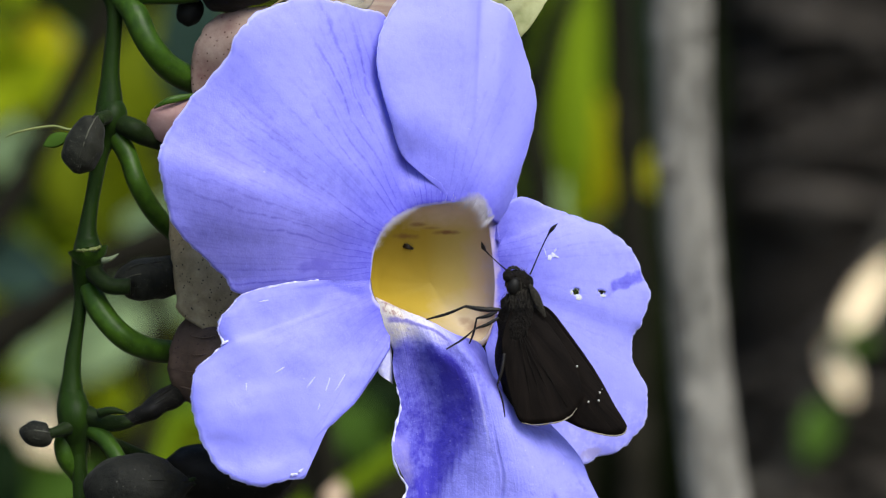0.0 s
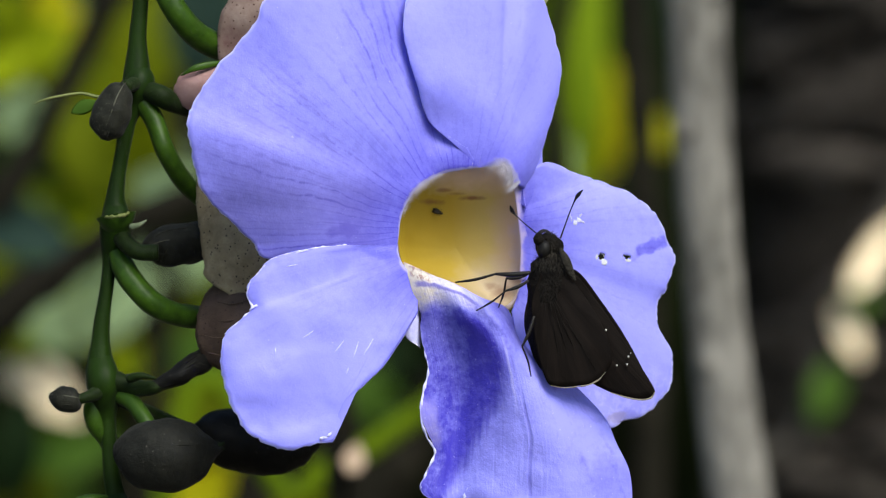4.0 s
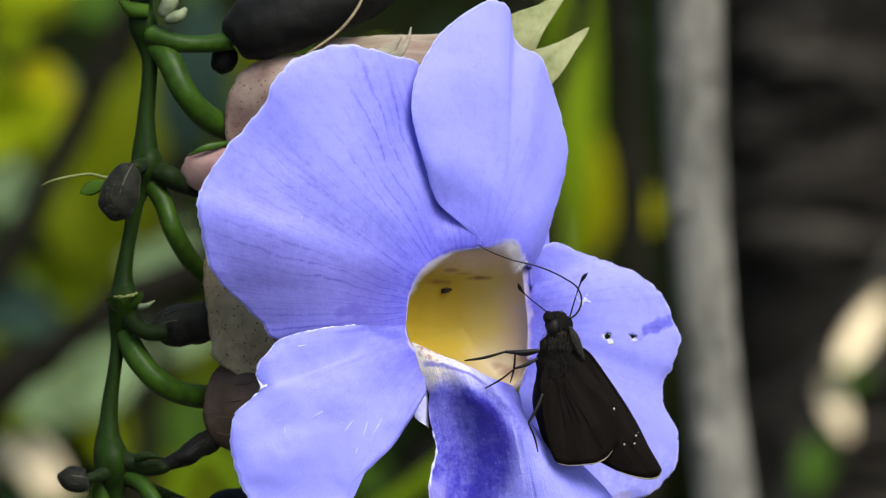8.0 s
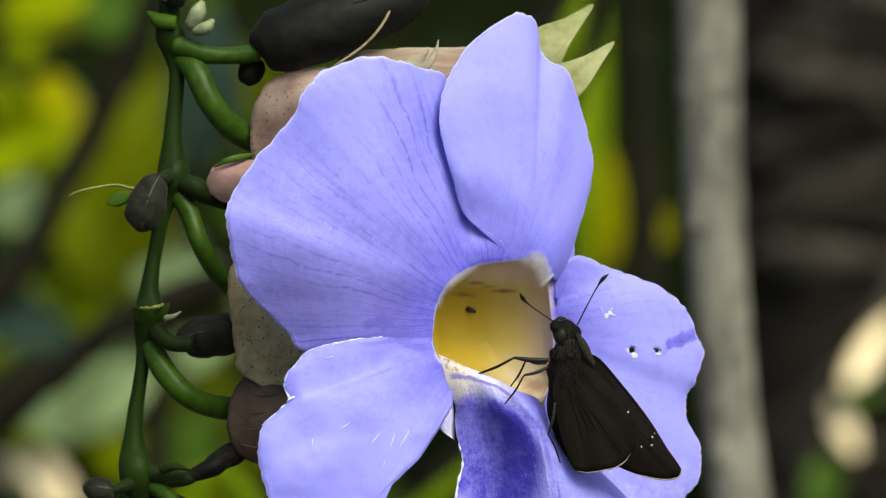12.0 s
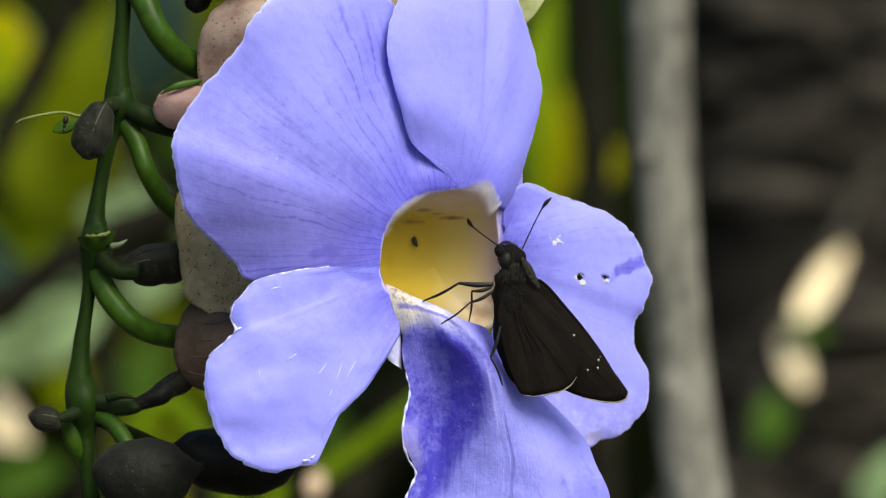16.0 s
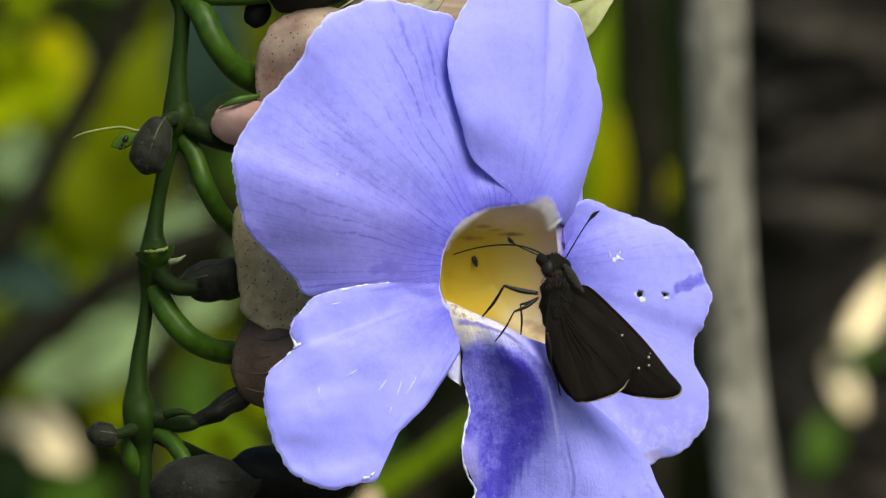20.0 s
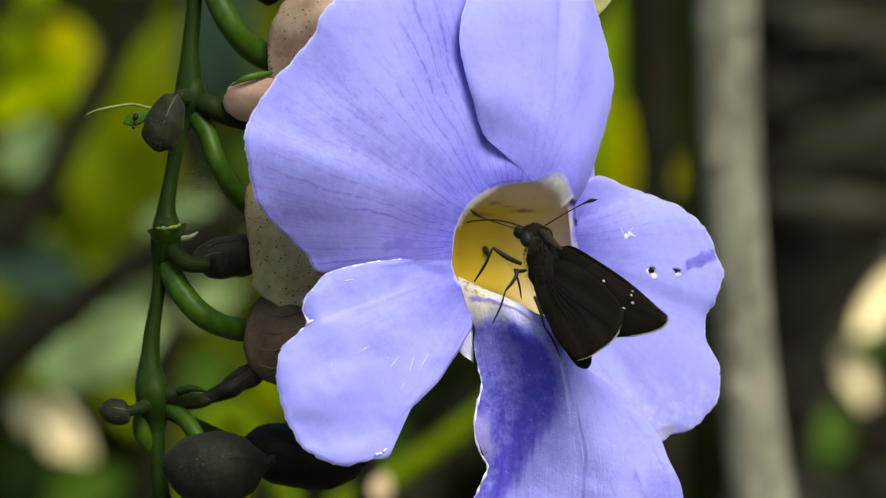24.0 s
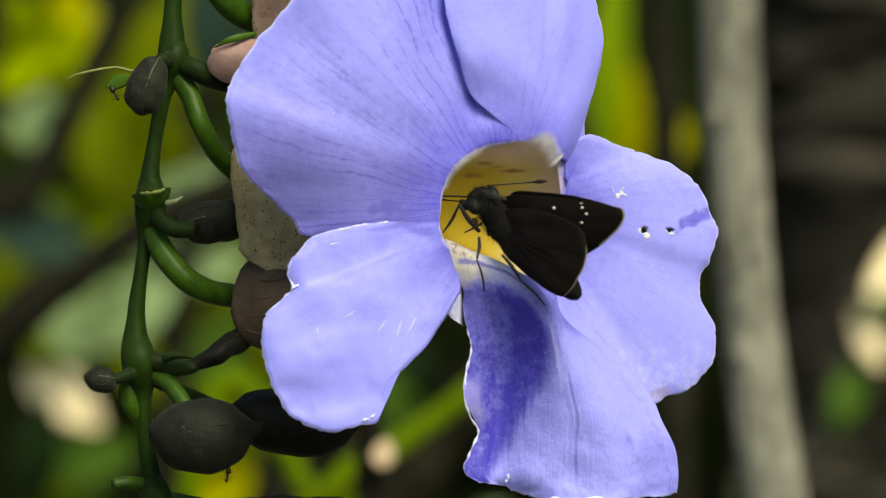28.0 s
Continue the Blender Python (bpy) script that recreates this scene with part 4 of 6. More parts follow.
        z = -(y - 441) * 0.0815
        part("crease", rod([(x0, 7.6, z), ((x0 + x1) / 2, 4.6, z - 0.5), (x1, 4.0, z + 0.3)], [0.05, 0.09, 0.05], 12, 6, 0.1), M_BRACT_DARK, flower)
    bract("bract", [(-18.3, 9.0, 31.1), (-10.1, 8.0, 31.1), (-2.0, 8.0, 31.1)], [(-23.6, 10.0, 36.5), (-20.8, 10.0, 37.5), (-15.0, 10.0, 37.9), (-8.5, 10.0, 38.0), (-2.0, 10.0, 38.2), (1.3, 9.0, 36.8)], M_BRACT_PALE, "cream and pink papery bract", 1.5, 1.0, 5)
    bract("sepal", [(0.5, 9.0, 29.5), (3.8, 9.0, 31.1), (5.4, 9.0, 32.7)], [(7.8, 9.0, 32.3), (9.9, 9.0, 37.8), (12.4, 10.0, 41.8), (13.8, 11.0, 44.5), (9.5, 10.0, 42.4), (5.4, 9.0, 40.9)], M_SEPAL, "pale green pointed sepal", 1.0, 0.6, 6)
    bract("sepal", [(4.6, 8.0, 27.0), (6.2, 8.0, 29.4), (7.0, 8.0, 31.9)], [(10.7, 7.0, 30.0), (12.7, 7.0, 32.2), (14.8, 8.0, 35.5), (16.8, 9.0, 38.9), (12.7, 8.0, 36.9), (8.6, 8.0, 35.5)], M_SEPAL, "pale green pointed sepal", 0.8, 0.5, 7)
    part("sepal", rod([(-41.6, 6.0, 20.2), (-39.7, 5.5, 21.2), (-37.9, 6.0, 21.7), (-35.7, 7.0, 22.2)], [0.1, 0.5, 0.6, 0.3], 12, 8, 0.1, 0.4), M_STALK, flower, "thin green sepal above the pink bract")
    bract("sepal", [(-15.6, 3.0, 33.0), (-14.0, 2.6, 33.0), (-12.2, 2.4, 32.6)], [(-16.4, 3.0, 34.9), (-14.2, 2.4, 35.5), (-12.3, 1.8, 36.2), (-10.6, 1.2, 37.4), (-11.0, 1.6, 36.0), (-12.0, 2.0, 34.2)], M_BRACT_PALE, "thin dried sepal with a curled tip", 0.4, 0.3, 8)
    part("sepal_tip", rod([(-12.8, 1.0, 33.5), (-10.9, 0.0, 34.8), (-9.8, 0.0, 36.4), (-9.3, 0.0, 38.4)], [0.8, 0.6, 0.35, 0.08], 12, 8, flat=0.3), M_BRACT_PALE, flower, "thin dried sepal tip")
    return flower


def throat_material():
    """Whitish at the mouth, amber on one side and cream on the other, tan on the roof, with a few brown nectar marks."""
    m = bpy.data.materials.new("throat")
    m.use_nodes = True
    nodes, link = m.node_tree.nodes, m.node_tree.links.new
    bsdf, out = nodes["Principled BSDF"], nodes["Material Output"]
    uv = nodes.new("ShaderNodeUVMap")
    split = nodes.new("ShaderNodeSeparateXYZ")
    link(uv.outputs[0], split.inputs[0])
    where = nodes.new("ShaderNodeTexCoord")
    warp = shade(nodes, "ShaderNodeTexNoise", Scale=420.0, Detail=4.0, Roughness=0.6)
    link(where.outputs["Object"], warp.inputs["Vector"])

    def blot(x, z, rx, rz, soft=0.5, ragged=0.5):
        """A mask round a place in mm from the rim's side, with a ragged rim."""
        fit = nodes.new("ShaderNodeMapping")
        fit.inputs["Scale"].default_value = (1000 / rx, 0, 1000 / rz)
        fit.inputs["Location"].default_value = (-x / rx, 0, -z / rz)
        link(where.outputs["Object"], fit.inputs[0])
        far = nodes.new("ShaderNodeVectorMath")
        far.operation = "LENGTH"
        link(fit.outputs[0], far.inputs[0])
        sum_ = nodes.new("ShaderNodeMath")
        sum_.operation = "MULTIPLY_ADD"
        link(warp.outputs[0], sum_.inputs[0])
        sum_.inputs[1].default_value = ragged * 2
        link(far.outputs["Value"], sum_.inputs[2])
        mask = ramp(nodes, (0.0, (1, 1, 1)), (0.999, (0, 0, 0)))
        mask.color_ramp.elements[0].position = max(0.0, 1 - soft)
        less = nodes.new("ShaderNodeMath")
        less.operation = "SUBTRACT"
        link(sum_.outputs[0], less.inputs[0])
        less.inputs[1].default_value = ragged
        link(less.outputs[0], mask.inputs[0])
        return mask.outputs[0]

    def over(below, mask, colour, share=1.0):
        n = nodes.new("ShaderNodeMixRGB")
        weight = nodes.new("ShaderNodeMath")
        weight.operation = "MULTIPLY"
        link(mask, weight.inputs[0])
        weight.inputs[1].default_value = share
        link(weight.outputs[0], n.inputs[0])
        link(below, n.inputs[1])
        n.inputs[2].default_value = (*colour, 1)
        return n.outputs[0]

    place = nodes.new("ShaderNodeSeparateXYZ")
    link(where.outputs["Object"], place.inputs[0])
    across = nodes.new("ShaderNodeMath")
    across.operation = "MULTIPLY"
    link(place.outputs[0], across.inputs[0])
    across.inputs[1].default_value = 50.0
    # amber stops deepened: shade of a longer tube painted over the yellow
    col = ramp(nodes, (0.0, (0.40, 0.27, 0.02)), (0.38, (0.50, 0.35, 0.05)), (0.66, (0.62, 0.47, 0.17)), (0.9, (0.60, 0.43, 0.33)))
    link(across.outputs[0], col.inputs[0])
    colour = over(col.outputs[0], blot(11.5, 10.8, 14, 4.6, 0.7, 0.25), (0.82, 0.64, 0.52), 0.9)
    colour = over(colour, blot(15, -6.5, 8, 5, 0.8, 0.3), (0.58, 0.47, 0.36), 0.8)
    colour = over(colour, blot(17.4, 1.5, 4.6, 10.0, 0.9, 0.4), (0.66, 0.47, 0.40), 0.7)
    colour = over(colour, blot(20.0, 0.5, 4.0, 9.0, 0.9, 0.5), (0.52, 0.45, 0.68), 0.85)
    rim = ramp(nodes, (0.0, (1, 1, 1)), (0.05, (0.8, 0.8, 0.8)), (0.16, (0, 0, 0)))
    link(split.outputs[1], rim.inputs[0])
    colour = over(colour, rim.outputs[0], (0.82, 0.74, 0.80), 0.8)
    for x, z, rx, rz, share in ((4.9, 5.7, 2.2, 0.5, 0.7), (6.8, 7.4, 1.5, 0.35, 0.6), (10.6, 6.3, 2.6, 0.42, 0.85), (8.6, 6.9, 1.6, 0.3, 0.5), (15.4, -7.6, 2.4, 1.4, 0.55), (17.2, -5.4, 1.5, 0.9, 0.5), (13.4, -6.4, 1.0, 0.6, 0.4)):
        colour = over(colour, blot(x, z, rx, rz, 0.75, 0.9), (0.22, 0.09, 0.05), share)
    link(colour, bsdf.inputs["Base Color"])
    bsdf.inputs["Roughness"].default_value = 0.6
    bsdf.inputs["Specular IOR Level"].default_value = 0.2
    relief = shade(nodes, "ShaderNodeBump", Strength=0.25, Distance=0.0003)
    link(warp.outputs[0], relief.inputs["Height"])
    link(relief.outputs[0], bsdf.inputs["Normal"])
    thin = nodes.new("ShaderNodeBsdfTranslucent")
    link(colour, thin.inputs[0])
    shell = nodes.new("ShaderNodeMixShader")
    shell.inputs[0].default_value = 0.3
    link(bsdf.outputs[0], shell.inputs[1])
    link(thin.outputs[0], shell.inputs[2])
    link(shell.outputs[0], out.inputs[0])
    return m


flower = build_flower()


# ---- the vine with its buds ----
def fuzz(parent, pts, radii, count, reach=1.0):
    """A coat of fine pale hairs on a rod's skin."""
    down, rng = bmesh.new(), random.Random(len(pts) * 31 + int(pts[0][0]))
    axis = spline(pts, 121)
    for k in range(count):
        i = rng.randrange(1, 120)
        ang, r = rng.uniform(0, 2 * math.pi), along(radii, i / 120)
        tang = (axis[i + 1] - axis[i - 1]).normalized()
        out = (Matrix.Rotation(ang, 3, tang) @ tang.orthogonal()).normalized()
        root = axis[i].lerp(axis[i + 1], rng.random()) + out * r * 0.97
        tip = root + out * rng.uniform(0.15, 0.45) * reach + tang * rng.uniform(-0.1, 0.4) * reach
        w = tang.cross(out) * 0.012
        down.faces.new([down.verts.new(root - w), down.verts.new(root + w), down.verts.new(tip)])
    part("fuzz", down, M_FUZZ, parent)


def build_vine():
    vine = thing("flowering_vine", "green hanging vine stem with swollen nodes, curved stalks and dark buds", "vine", (-51.8, 9.0, -13.0))
    part("stem", rod([(60, 395, 560), (20, 330, 600), (-30, 150, 560), (-48, 40, 380), (-47.8, 11.0, 109.8), (-48.6, 10.0, 60.6), (-48.5, 9.0, 45.8), (-48.5, 9.0, 39.7), (-47.4, 9.0, 34.4), (-48.0, 9.0, 26.2),
                      (-48.3, 9.0, 19.3), (-49.6, 9.0, 13.1), (-51.2, 9.0, 4.2), (-51.6, 9.0, -1.1), (-52.4, 9.0, -8.1), (-53.6, 9.0, -17.1), (-53.6, 9.0, -24.0), (-52.7, 9.0, -29.3), (-52.1, 9.0, -37.5), (-51.1, 9.0, -44.0), (-50.5, 9.0, -57.9), (-50.3, 9.0, -70.1)],
                     [1.6, 1.6, 1.6, 1.5, 1.5, 1.4, 1.4, 1.9, 1.2, 1.25, 2.0, 1.15, 1.2, 2.0, 1.0, 1.3, 2.2, 1.25, 1.2, 1.6, 1.0, 0.5], 190, 16, 0.12), M_STEM, vine)
    line = [(-48.5, 9.0, 45.8), (-48.5, 9.0, 39.7), (-47.4, 9.0, 34.4), (-48.0, 9.0, 26.2), (-48.3, 9.0, 19.3), (-49.6, 9.0, 13.1), (-51.2, 9.0, 4.2), (-51.6, 9.0, -1.1), (-52.4, 9.0, -8.1), (-53.6, 9.0, -17.1), (-53.6, 9.0, -24.0), (-52.7, 9.0, -29.3), (-52.1, 9.0, -37.5), (-51.1, 9.0, -44.0)]
    fuzz(vine, line, [1.4, 1.9, 1.2, 1.25, 2.0, 1.15, 1.2, 2.0, 1.0, 1.3, 2.5, 1.25, 1.2, 1.6], 4200, 0.6)
    for pts, radii in (
        ([(-48.5, 9.0, 44.2), (-48.5, 9.0, 41.7), (-48.3, 8.5, 39.4), (-47.8, 9.0, 37.2), (-47.5, 9.0, 34.8)], [1.1, 1.5, 2.1, 1.7, 1.1]),
        ([(-48.0, 9.0, 23.8), (-48.1, 9.0, 21.3), (-47.8, 8.5, 19.0), (-48.5, 9.0, 16.4), (-49.3, 9.0, 13.6)], [1.0, 1.7, 2.3, 1.7, 0.9]),
        ([(-51.3, 9.0, 3.3), (-51.4, 9.0, 0.9), (-51.1, 8.0, -2.0), (-51.8, 9.0, -5.2), (-52.3, 9.0, -8.1)], [1.1, 1.9, 2.3, 1.6, 0.9]),
        ([(-53.6, 9.0, -17.5), (-53.7, 9.0, -20.7), (-53.1, 8.0, -24.5), (-52.8, 9.0, -27.7), (-52.6, 9.0, -30.9)], [1.0, 1.8, 2.5, 1.8, 0.9]),
        ([(-51.8, 9.0, -38.7), (-51.5, 9.0, -40.7), (-50.9, 8.0, -43.3), (-50.7, 9.0, -46.0), (-50.5, 9.0, -48.9)], [1.0, 1.5, 2.3, 1.5, 0.8])):
        part("node", rod(pts, radii, 24, 18, 0.3), M_STEM, vine, "swollen green stem joint")

    def stalk(pts, radii, mat=M_STALK, label=""):
        s = part("stalk", rod(pts, radii, 24, 14, 0.1), mat, vine, label)
        fuzz(s, pts, radii, 700, 0.6)
        return s

    def bud(parent, pts, radii, mat=M_BUD, label="dark grey-green closed bud", flat=1.0):
        b = part("bud", rod(pts, radii, 34, 24, 0.45, flat, 0.45), mat, parent, label)
        line, ridge = spline(pts, 16), []
        for i, p in enumerate(line):
            r = along(radii, i / 15)
            ridge.append(p + Vector((0.15 * r, -0.93 * r, 0.33 * r)))
        for low in (-0.35, 0.8) if max(radii) < 3.2 else ():
            rib = [p + Vector((0.1, -math.sqrt(1 - low * low), low)) * along(radii, i / 15) * 0.99 for i, p in enumerate(line)]
            part("rib", rod(rib, [0.02, 0.07, 0.09, 0.07, 0.02], 24, 5, 0.05), M_BUD if mat is M_BUD else M_POD, b)
        part("seam", rod(ridge, [0.02, 0.05, 0.07, 0.05, 0.02], 30, 6, 0.05), M_FUZZ if mat is M_BUD else M_BUD, b)
        fuzz(b, pts, radii, 900)
        return b

    stalk([(-47.3, 9.0, 36.4), (-44.6, 7.0, 34.3), (-42.4, 6.0, 29.7), (-39.5, 8.0, 26.2), (-35.6, 12.0, 24.3), (-30.0, 15.0, 23.2)], [1.2, 1.9, 1.8, 1.9, 2.0, 1.6])
    stalk([(-47.7, 9.0, 18.5), (-44.7, 7.0, 17.3), (-42.6, 9.0, 16.2), (-39.0, 13.0, 15.9), (-35.0, 15.0, 15.7)], [1.4, 1.6, 1.5, 1.9, 1.6], M_NODE)
    stalk([(-47.4, 9.0, 16.8), (-45.5, 8.0, 13.5), (-44.0, 7.0, 9.4), (-41.8, 9.0, 5.4), (-37.4, 14.0, 0.5)], [1.6, 1.45, 1.4, 1.4, 1.2])
    s = stalk([(-50.9, 8.0, -2.4), (-49.7, 6.0, -4.0), (-47.8, 5.0, -5.3), (-44.9, 5.0, -5.4)], [1.5, 1.3, 1.2, 1.2], M_NODE)
    bud(s, [(-46.3, 6.0, -5.3), (-45.7, 7.0, -4.8), (-44.3, 8.0, -4.6), (-41.2, 10.0, -4.2), (-38.3, 13.0, -3.7), (-35.8, 16.0, -3.4)], [1.0, 2.1, 2.9, 3.0, 2.6, 1.2])
    stalk([(-51.4, 9.0, -4.8), (-49.6, 7.0, -8.5), (-46.6, 6.0, -12.1), (-43.1, 8.0, -14.2), (-39.7, 12.0, -14.9), (-35.8, 16.0, -14.9)], [1.5, 1.7, 1.75, 1.7, 1.7, 1.3])
    s = stalk([(-51.7, 8.0, -24.0), (-48.3, 7.0, -25.0), (-45.7, 6.0, -24.9), (-44.4, 6.0, -24.5)], [1.6, 1.3, 1.05, 0.6], M_NODE)
    bud(s, [(-45.7, 6.0, -24.9), (-43.7, 6.0, -24.1), (-41.1, 6.0, -22.5), (-38.7, 9.0, -21.1), (-35.7, 14.0, -19.8)], [0.9, 1.25, 1.6, 1.7, 1.2], M_POD, "narrow dark pod")
    s = stalk([(-52.5, 8.0, -24.8), (-54.4, 6.0, -25.9), (-55.6, 5.0, -26.3), (-56.6, 5.0, -26.6)], [1.4, 1.0, 0.8, 0.8], M_NODE)
    bud(s, [(-56.1, 5.0, -26.6), (-56.8, 5.0, -26.7), (-58.2, 5.0, -26.6), (-59.7, 5.0, -26.3), (-60.8, 5.0, -26.0)], [0.4, 1.5, 1.9, 1.6, 0.3], label="small round grey-green bud")
    s = stalk([(-51.8, 9.0, -25.6), (-49.2, 7.0, -26.9), (-47.0, 5.0, -29.5), (-45.8, 4.0, -31.9)], [1.5, 1.3, 1.2, 1.2])
    big = bud(s, [(-50.0, 4.0, -34.9), (-48.8, 3.0, -34.4), (-46.3, 2.0, -34.5), (-42.7, 2.0, -34.5), (-39.1, 2.0, -34.0), (-37.0, 2.0, -33.6), (-35.5, 2.0, -33.3)], [1.2, 3.6, 5.0, 5.3, 3.9, 1.6, 0.3], M_BUD_DARK, "plump dark bud with a pointed tip")
    part("bud_point", rod([(-37.3, 2.0, -33.7), (-36.2, 2.0, -33.2), (-35.3, 2.0, -32.7)], [0.7, 0.5, 0.15], 6, 8), M_NODE, big)
    part("bud_point", rod([(-37.3, 2.0, -33.7), (-36.2, 2.0, -33.5), (-35.3, 2.0, -33.7)], [0.7, 0.4, 0.12], 6, 8), M_NODE, big)
    s = stalk([(-53.0, 9.0, -26.9), (-54.6, 9.0, -27.7), (-54.4, 9.0, -30.1), (-52.8, 10.0, -32.6), (-52.0, 10.0, -35.1)], [1.3, 1.5, 1.5, 1.4, 1.0])
    s = stalk([(-51.0, 10.0, -26.9), (-45.8, 16.0, -29.6), (-40.1, 18.0, -32.2)], [1.0, 1.0, 1.0], M_NODE)
    bud(s, [(-40.9, 18.0, -33.1), (-39.3, 18.0, -32.6), (-36.0, 18.0, -32.9), (-31.0, 18.0, -33.7), (-26.8, 18.0, -34.1), (-23.5, 18.0, -32.9), (-21.9, 18.0, -31.9)], [0.8, 3.0, 4.4, 4.6, 3.9, 2.0, 0.5], M_POD, "large dark hanging pod")
    s = stalk([(-51.8, 9.0, -42.0), (-54.8, 7.0, -41.3), (-56.8, 6.0, -41.5)], [1.2, 1.0, 0.8])
    s = stalk([(-50.9, 9.0, -43.6), (-43.0, 12.0, -45.0), (-37.5, 16.0, -44.9)], [1.2, 1.0, 0.9])
    bud(s, [(-38.5, 16.0, -45.0), (-36.3, 16.0, -44.8), (-31.7, 16.0, -45.5), (-27.6, 16.0, -45.2), (-24.4, 16.0, -44.5)], [0.6, 0.9, 1.6, 1.3, 0.3], M_BUD)
    # bud beside the top joint with its tendril and small leaf
    s = stalk([(-47.8, 9.0, 19.3), (-48.6, 6.0, 18.9), (-49.4, 4.0, 18.5)], [1.2, 1.0, 0.9], M_NODE)
    one = bud(s, [(-49.3, 3.0, 19.1), (-49.8, 3.0, 18.2), (-50.8, 3.0, 16.2), (-51.6, 3.0, 14.0), (-52.1, 3.0, 12.0), (-52.4, 3.0, 10.8)], [0.1, 1.5, 2.5, 2.8, 2.2, 0.6])
    part("tendril", rod([(-50.5, 4.0, 18.4), (-53.1, 4.0, 17.1), (-55.8, 4.0, 17.6), (-59.0, 4.0, 17.2), (-61.5, 4.0, 16.6), (-62.7, 4.0, 16.0)], [0.28, 0.24, 0.20, 0.17, 0.14, 0.10], 24, 6), M_BRIM, vine, "thin pale tendril")
    part("leaflet", rod([(-53.4, 4.0, 16.3), (-55.0, 4.0, 15.8), (-56.2, 4.0, 15.3), (-57.3, 4.0, 14.8)], [0.3, 1.0, 0.9, 0.1], 10, 8, flat=0.15), LEAF["green"], vine, "tiny green leaflet")
    # leaf scars
    cup = part("leaf_scar", rod([(-50.9, 8.0, -3.3), (-51.0, 7.5, -1.7), (-51.1, 7.0, -0.6), (-51.2, 7.0, 0.0)], [1.7, 2.1, 2.6, 2.9], 14, 18, 0.3), M_STALK, vine, "flared collar of a fallen leaf")
    rim = spline([(-53.1, 6.0, -0.4), (-52.1, 4.0, -0.2), (-50.8, 3.2, -0.2), (-49.6, 4.0, 0.1), (-49.1, 6.0, 0.4)], 9)
    part("collar_rim", rod(rim, [0.12, 0.26, 0.2, 0.28, 0.14], 30, 8, 0.22, 1.0, 1.3), M_BRIM, cup, "yellowish-green dried rim")
    part("leaf_scar", rod([(-48.8, 5.0, -1.7), (-47.6, 4.0, -1.4), (-46.5, 4.0, -0.7)], [0.5, 0.35, 0.06], 8, 8, 0.1), M_SCAR, vine, "white pointed leaf scar")
    part("leaf_scar", rod([(-49.3, 5.0, -23.6), (-47.3, 4.0, -23.1), (-45.2, 4.0, -23.6)], [0.8, 0.55, 0.12], 10, 8, 0.2), M_NODE, vine)
    part("leaf_scar", rod([(-45.4, 6.0, 40.7), (-44.1, 5.0, 42.7), (-43.5, 5.0, 44.3)], [0.9, 1.2, 0.3], 8, 8, 0.2), M_SCAR, vine, "whitish leaf scar")
    part("leaf_scar", rod([(-44.8, 6.0, 40.1), (-42.9, 5.0, 40.5), (-41.9, 5.0, 41.6)], [0.7, 0.9, 0.3], 8, 8, 0.2), M_SCAR, vine, "whitish leaf scar")
    part("leaf_scar", rod([(-51.6, 7.0, 42.8), (-49.7, 6.0, 41.5), (-47.4, 6.0, 41.2)], [0.3, 1.1, 1.0], 8, 10, 0.2), LEAF["green"], vine, "bright green leaf stub")
    s = stalk([(-47.6, 8.0, 38.2), (-43.5, 7.0, 36.7), (-39.4, 7.0, 36.5), (-35.3, 7.0, 37.0)], [1.6, 1.4, 1.3, 1.4])
    cut_end = part("cut_stalk", rod([(-48.6, 7.0, 44.5), (-47.8, 6.0, 45.2), (-46.9, 6.0, 45.9)], [1.4, 2.2, 1.8], 10, 14, 0.2), M_POD, vine, "dark base of a fallen flower")
    part("pale_end", ball((-47.6, 4.6, 45.6), (2.3, 1.6, 1.3), -12, 0.4, 0.5), M_BRACT_PALE, cut_end, "cream-pink dried end")
    part("bud", ball((-36.6, 10.0, 34.4), (1.9, 1.8, 2.2), 20, 0.4, 0.5), M_POD, vine, "small dark bud behind the bract")
    top = bud(s, [(-35.8, 7.0, 37.0), (-35.2, 7.0, 37.4), (-32.9, 7.0, 38.3), (-28.0, 7.0, 40.1), (-21.5, 8.0, 42.5), (-15.0, 10.0, 44.7), (-10.2, 12.0, 46.8)], [0.9, 2.9, 4.6, 5.1, 5.0, 3.8, 1.0], M_POD, "large dark speckled pod with a pale seam")
    part("seam", rod([(-24.5, 2.0, 34.6), (-20.1, 3.0, 37.7), (-17.3, 4.0, 41.0), (-15.8, 6.0, 44.4), (-15.0, 7.0, 46.5)], [0.15, 0.22, 0.22, 0.2, 0.1], 14, 6), M_BRACT_OLD, top)
    return vine


vine = build_vine()


# ---- surroundings ----
def ground():
    bm = bmesh.new()
    bmesh.ops.create_grid(bm, x_segments=60, y_segments=60, size=1.0)
    for v in bm.verts:
        r = v.co.length
        v.co *= 3 + 600 * r ** 4
        v.co.z = 0.05 * noise.noise(v.co * 0.8)
    mesh = bpy.data.meshes.new("ground")
    bm.to_mesh(mesh)
    bm.free()
    for p in mesh.polygons:
        p.use_smooth = True
    mesh.materials.append(M_SOIL)
    tagged(new("ground", mesh), "dark leaf-littered soil", "ground", kind="structure")


ground()


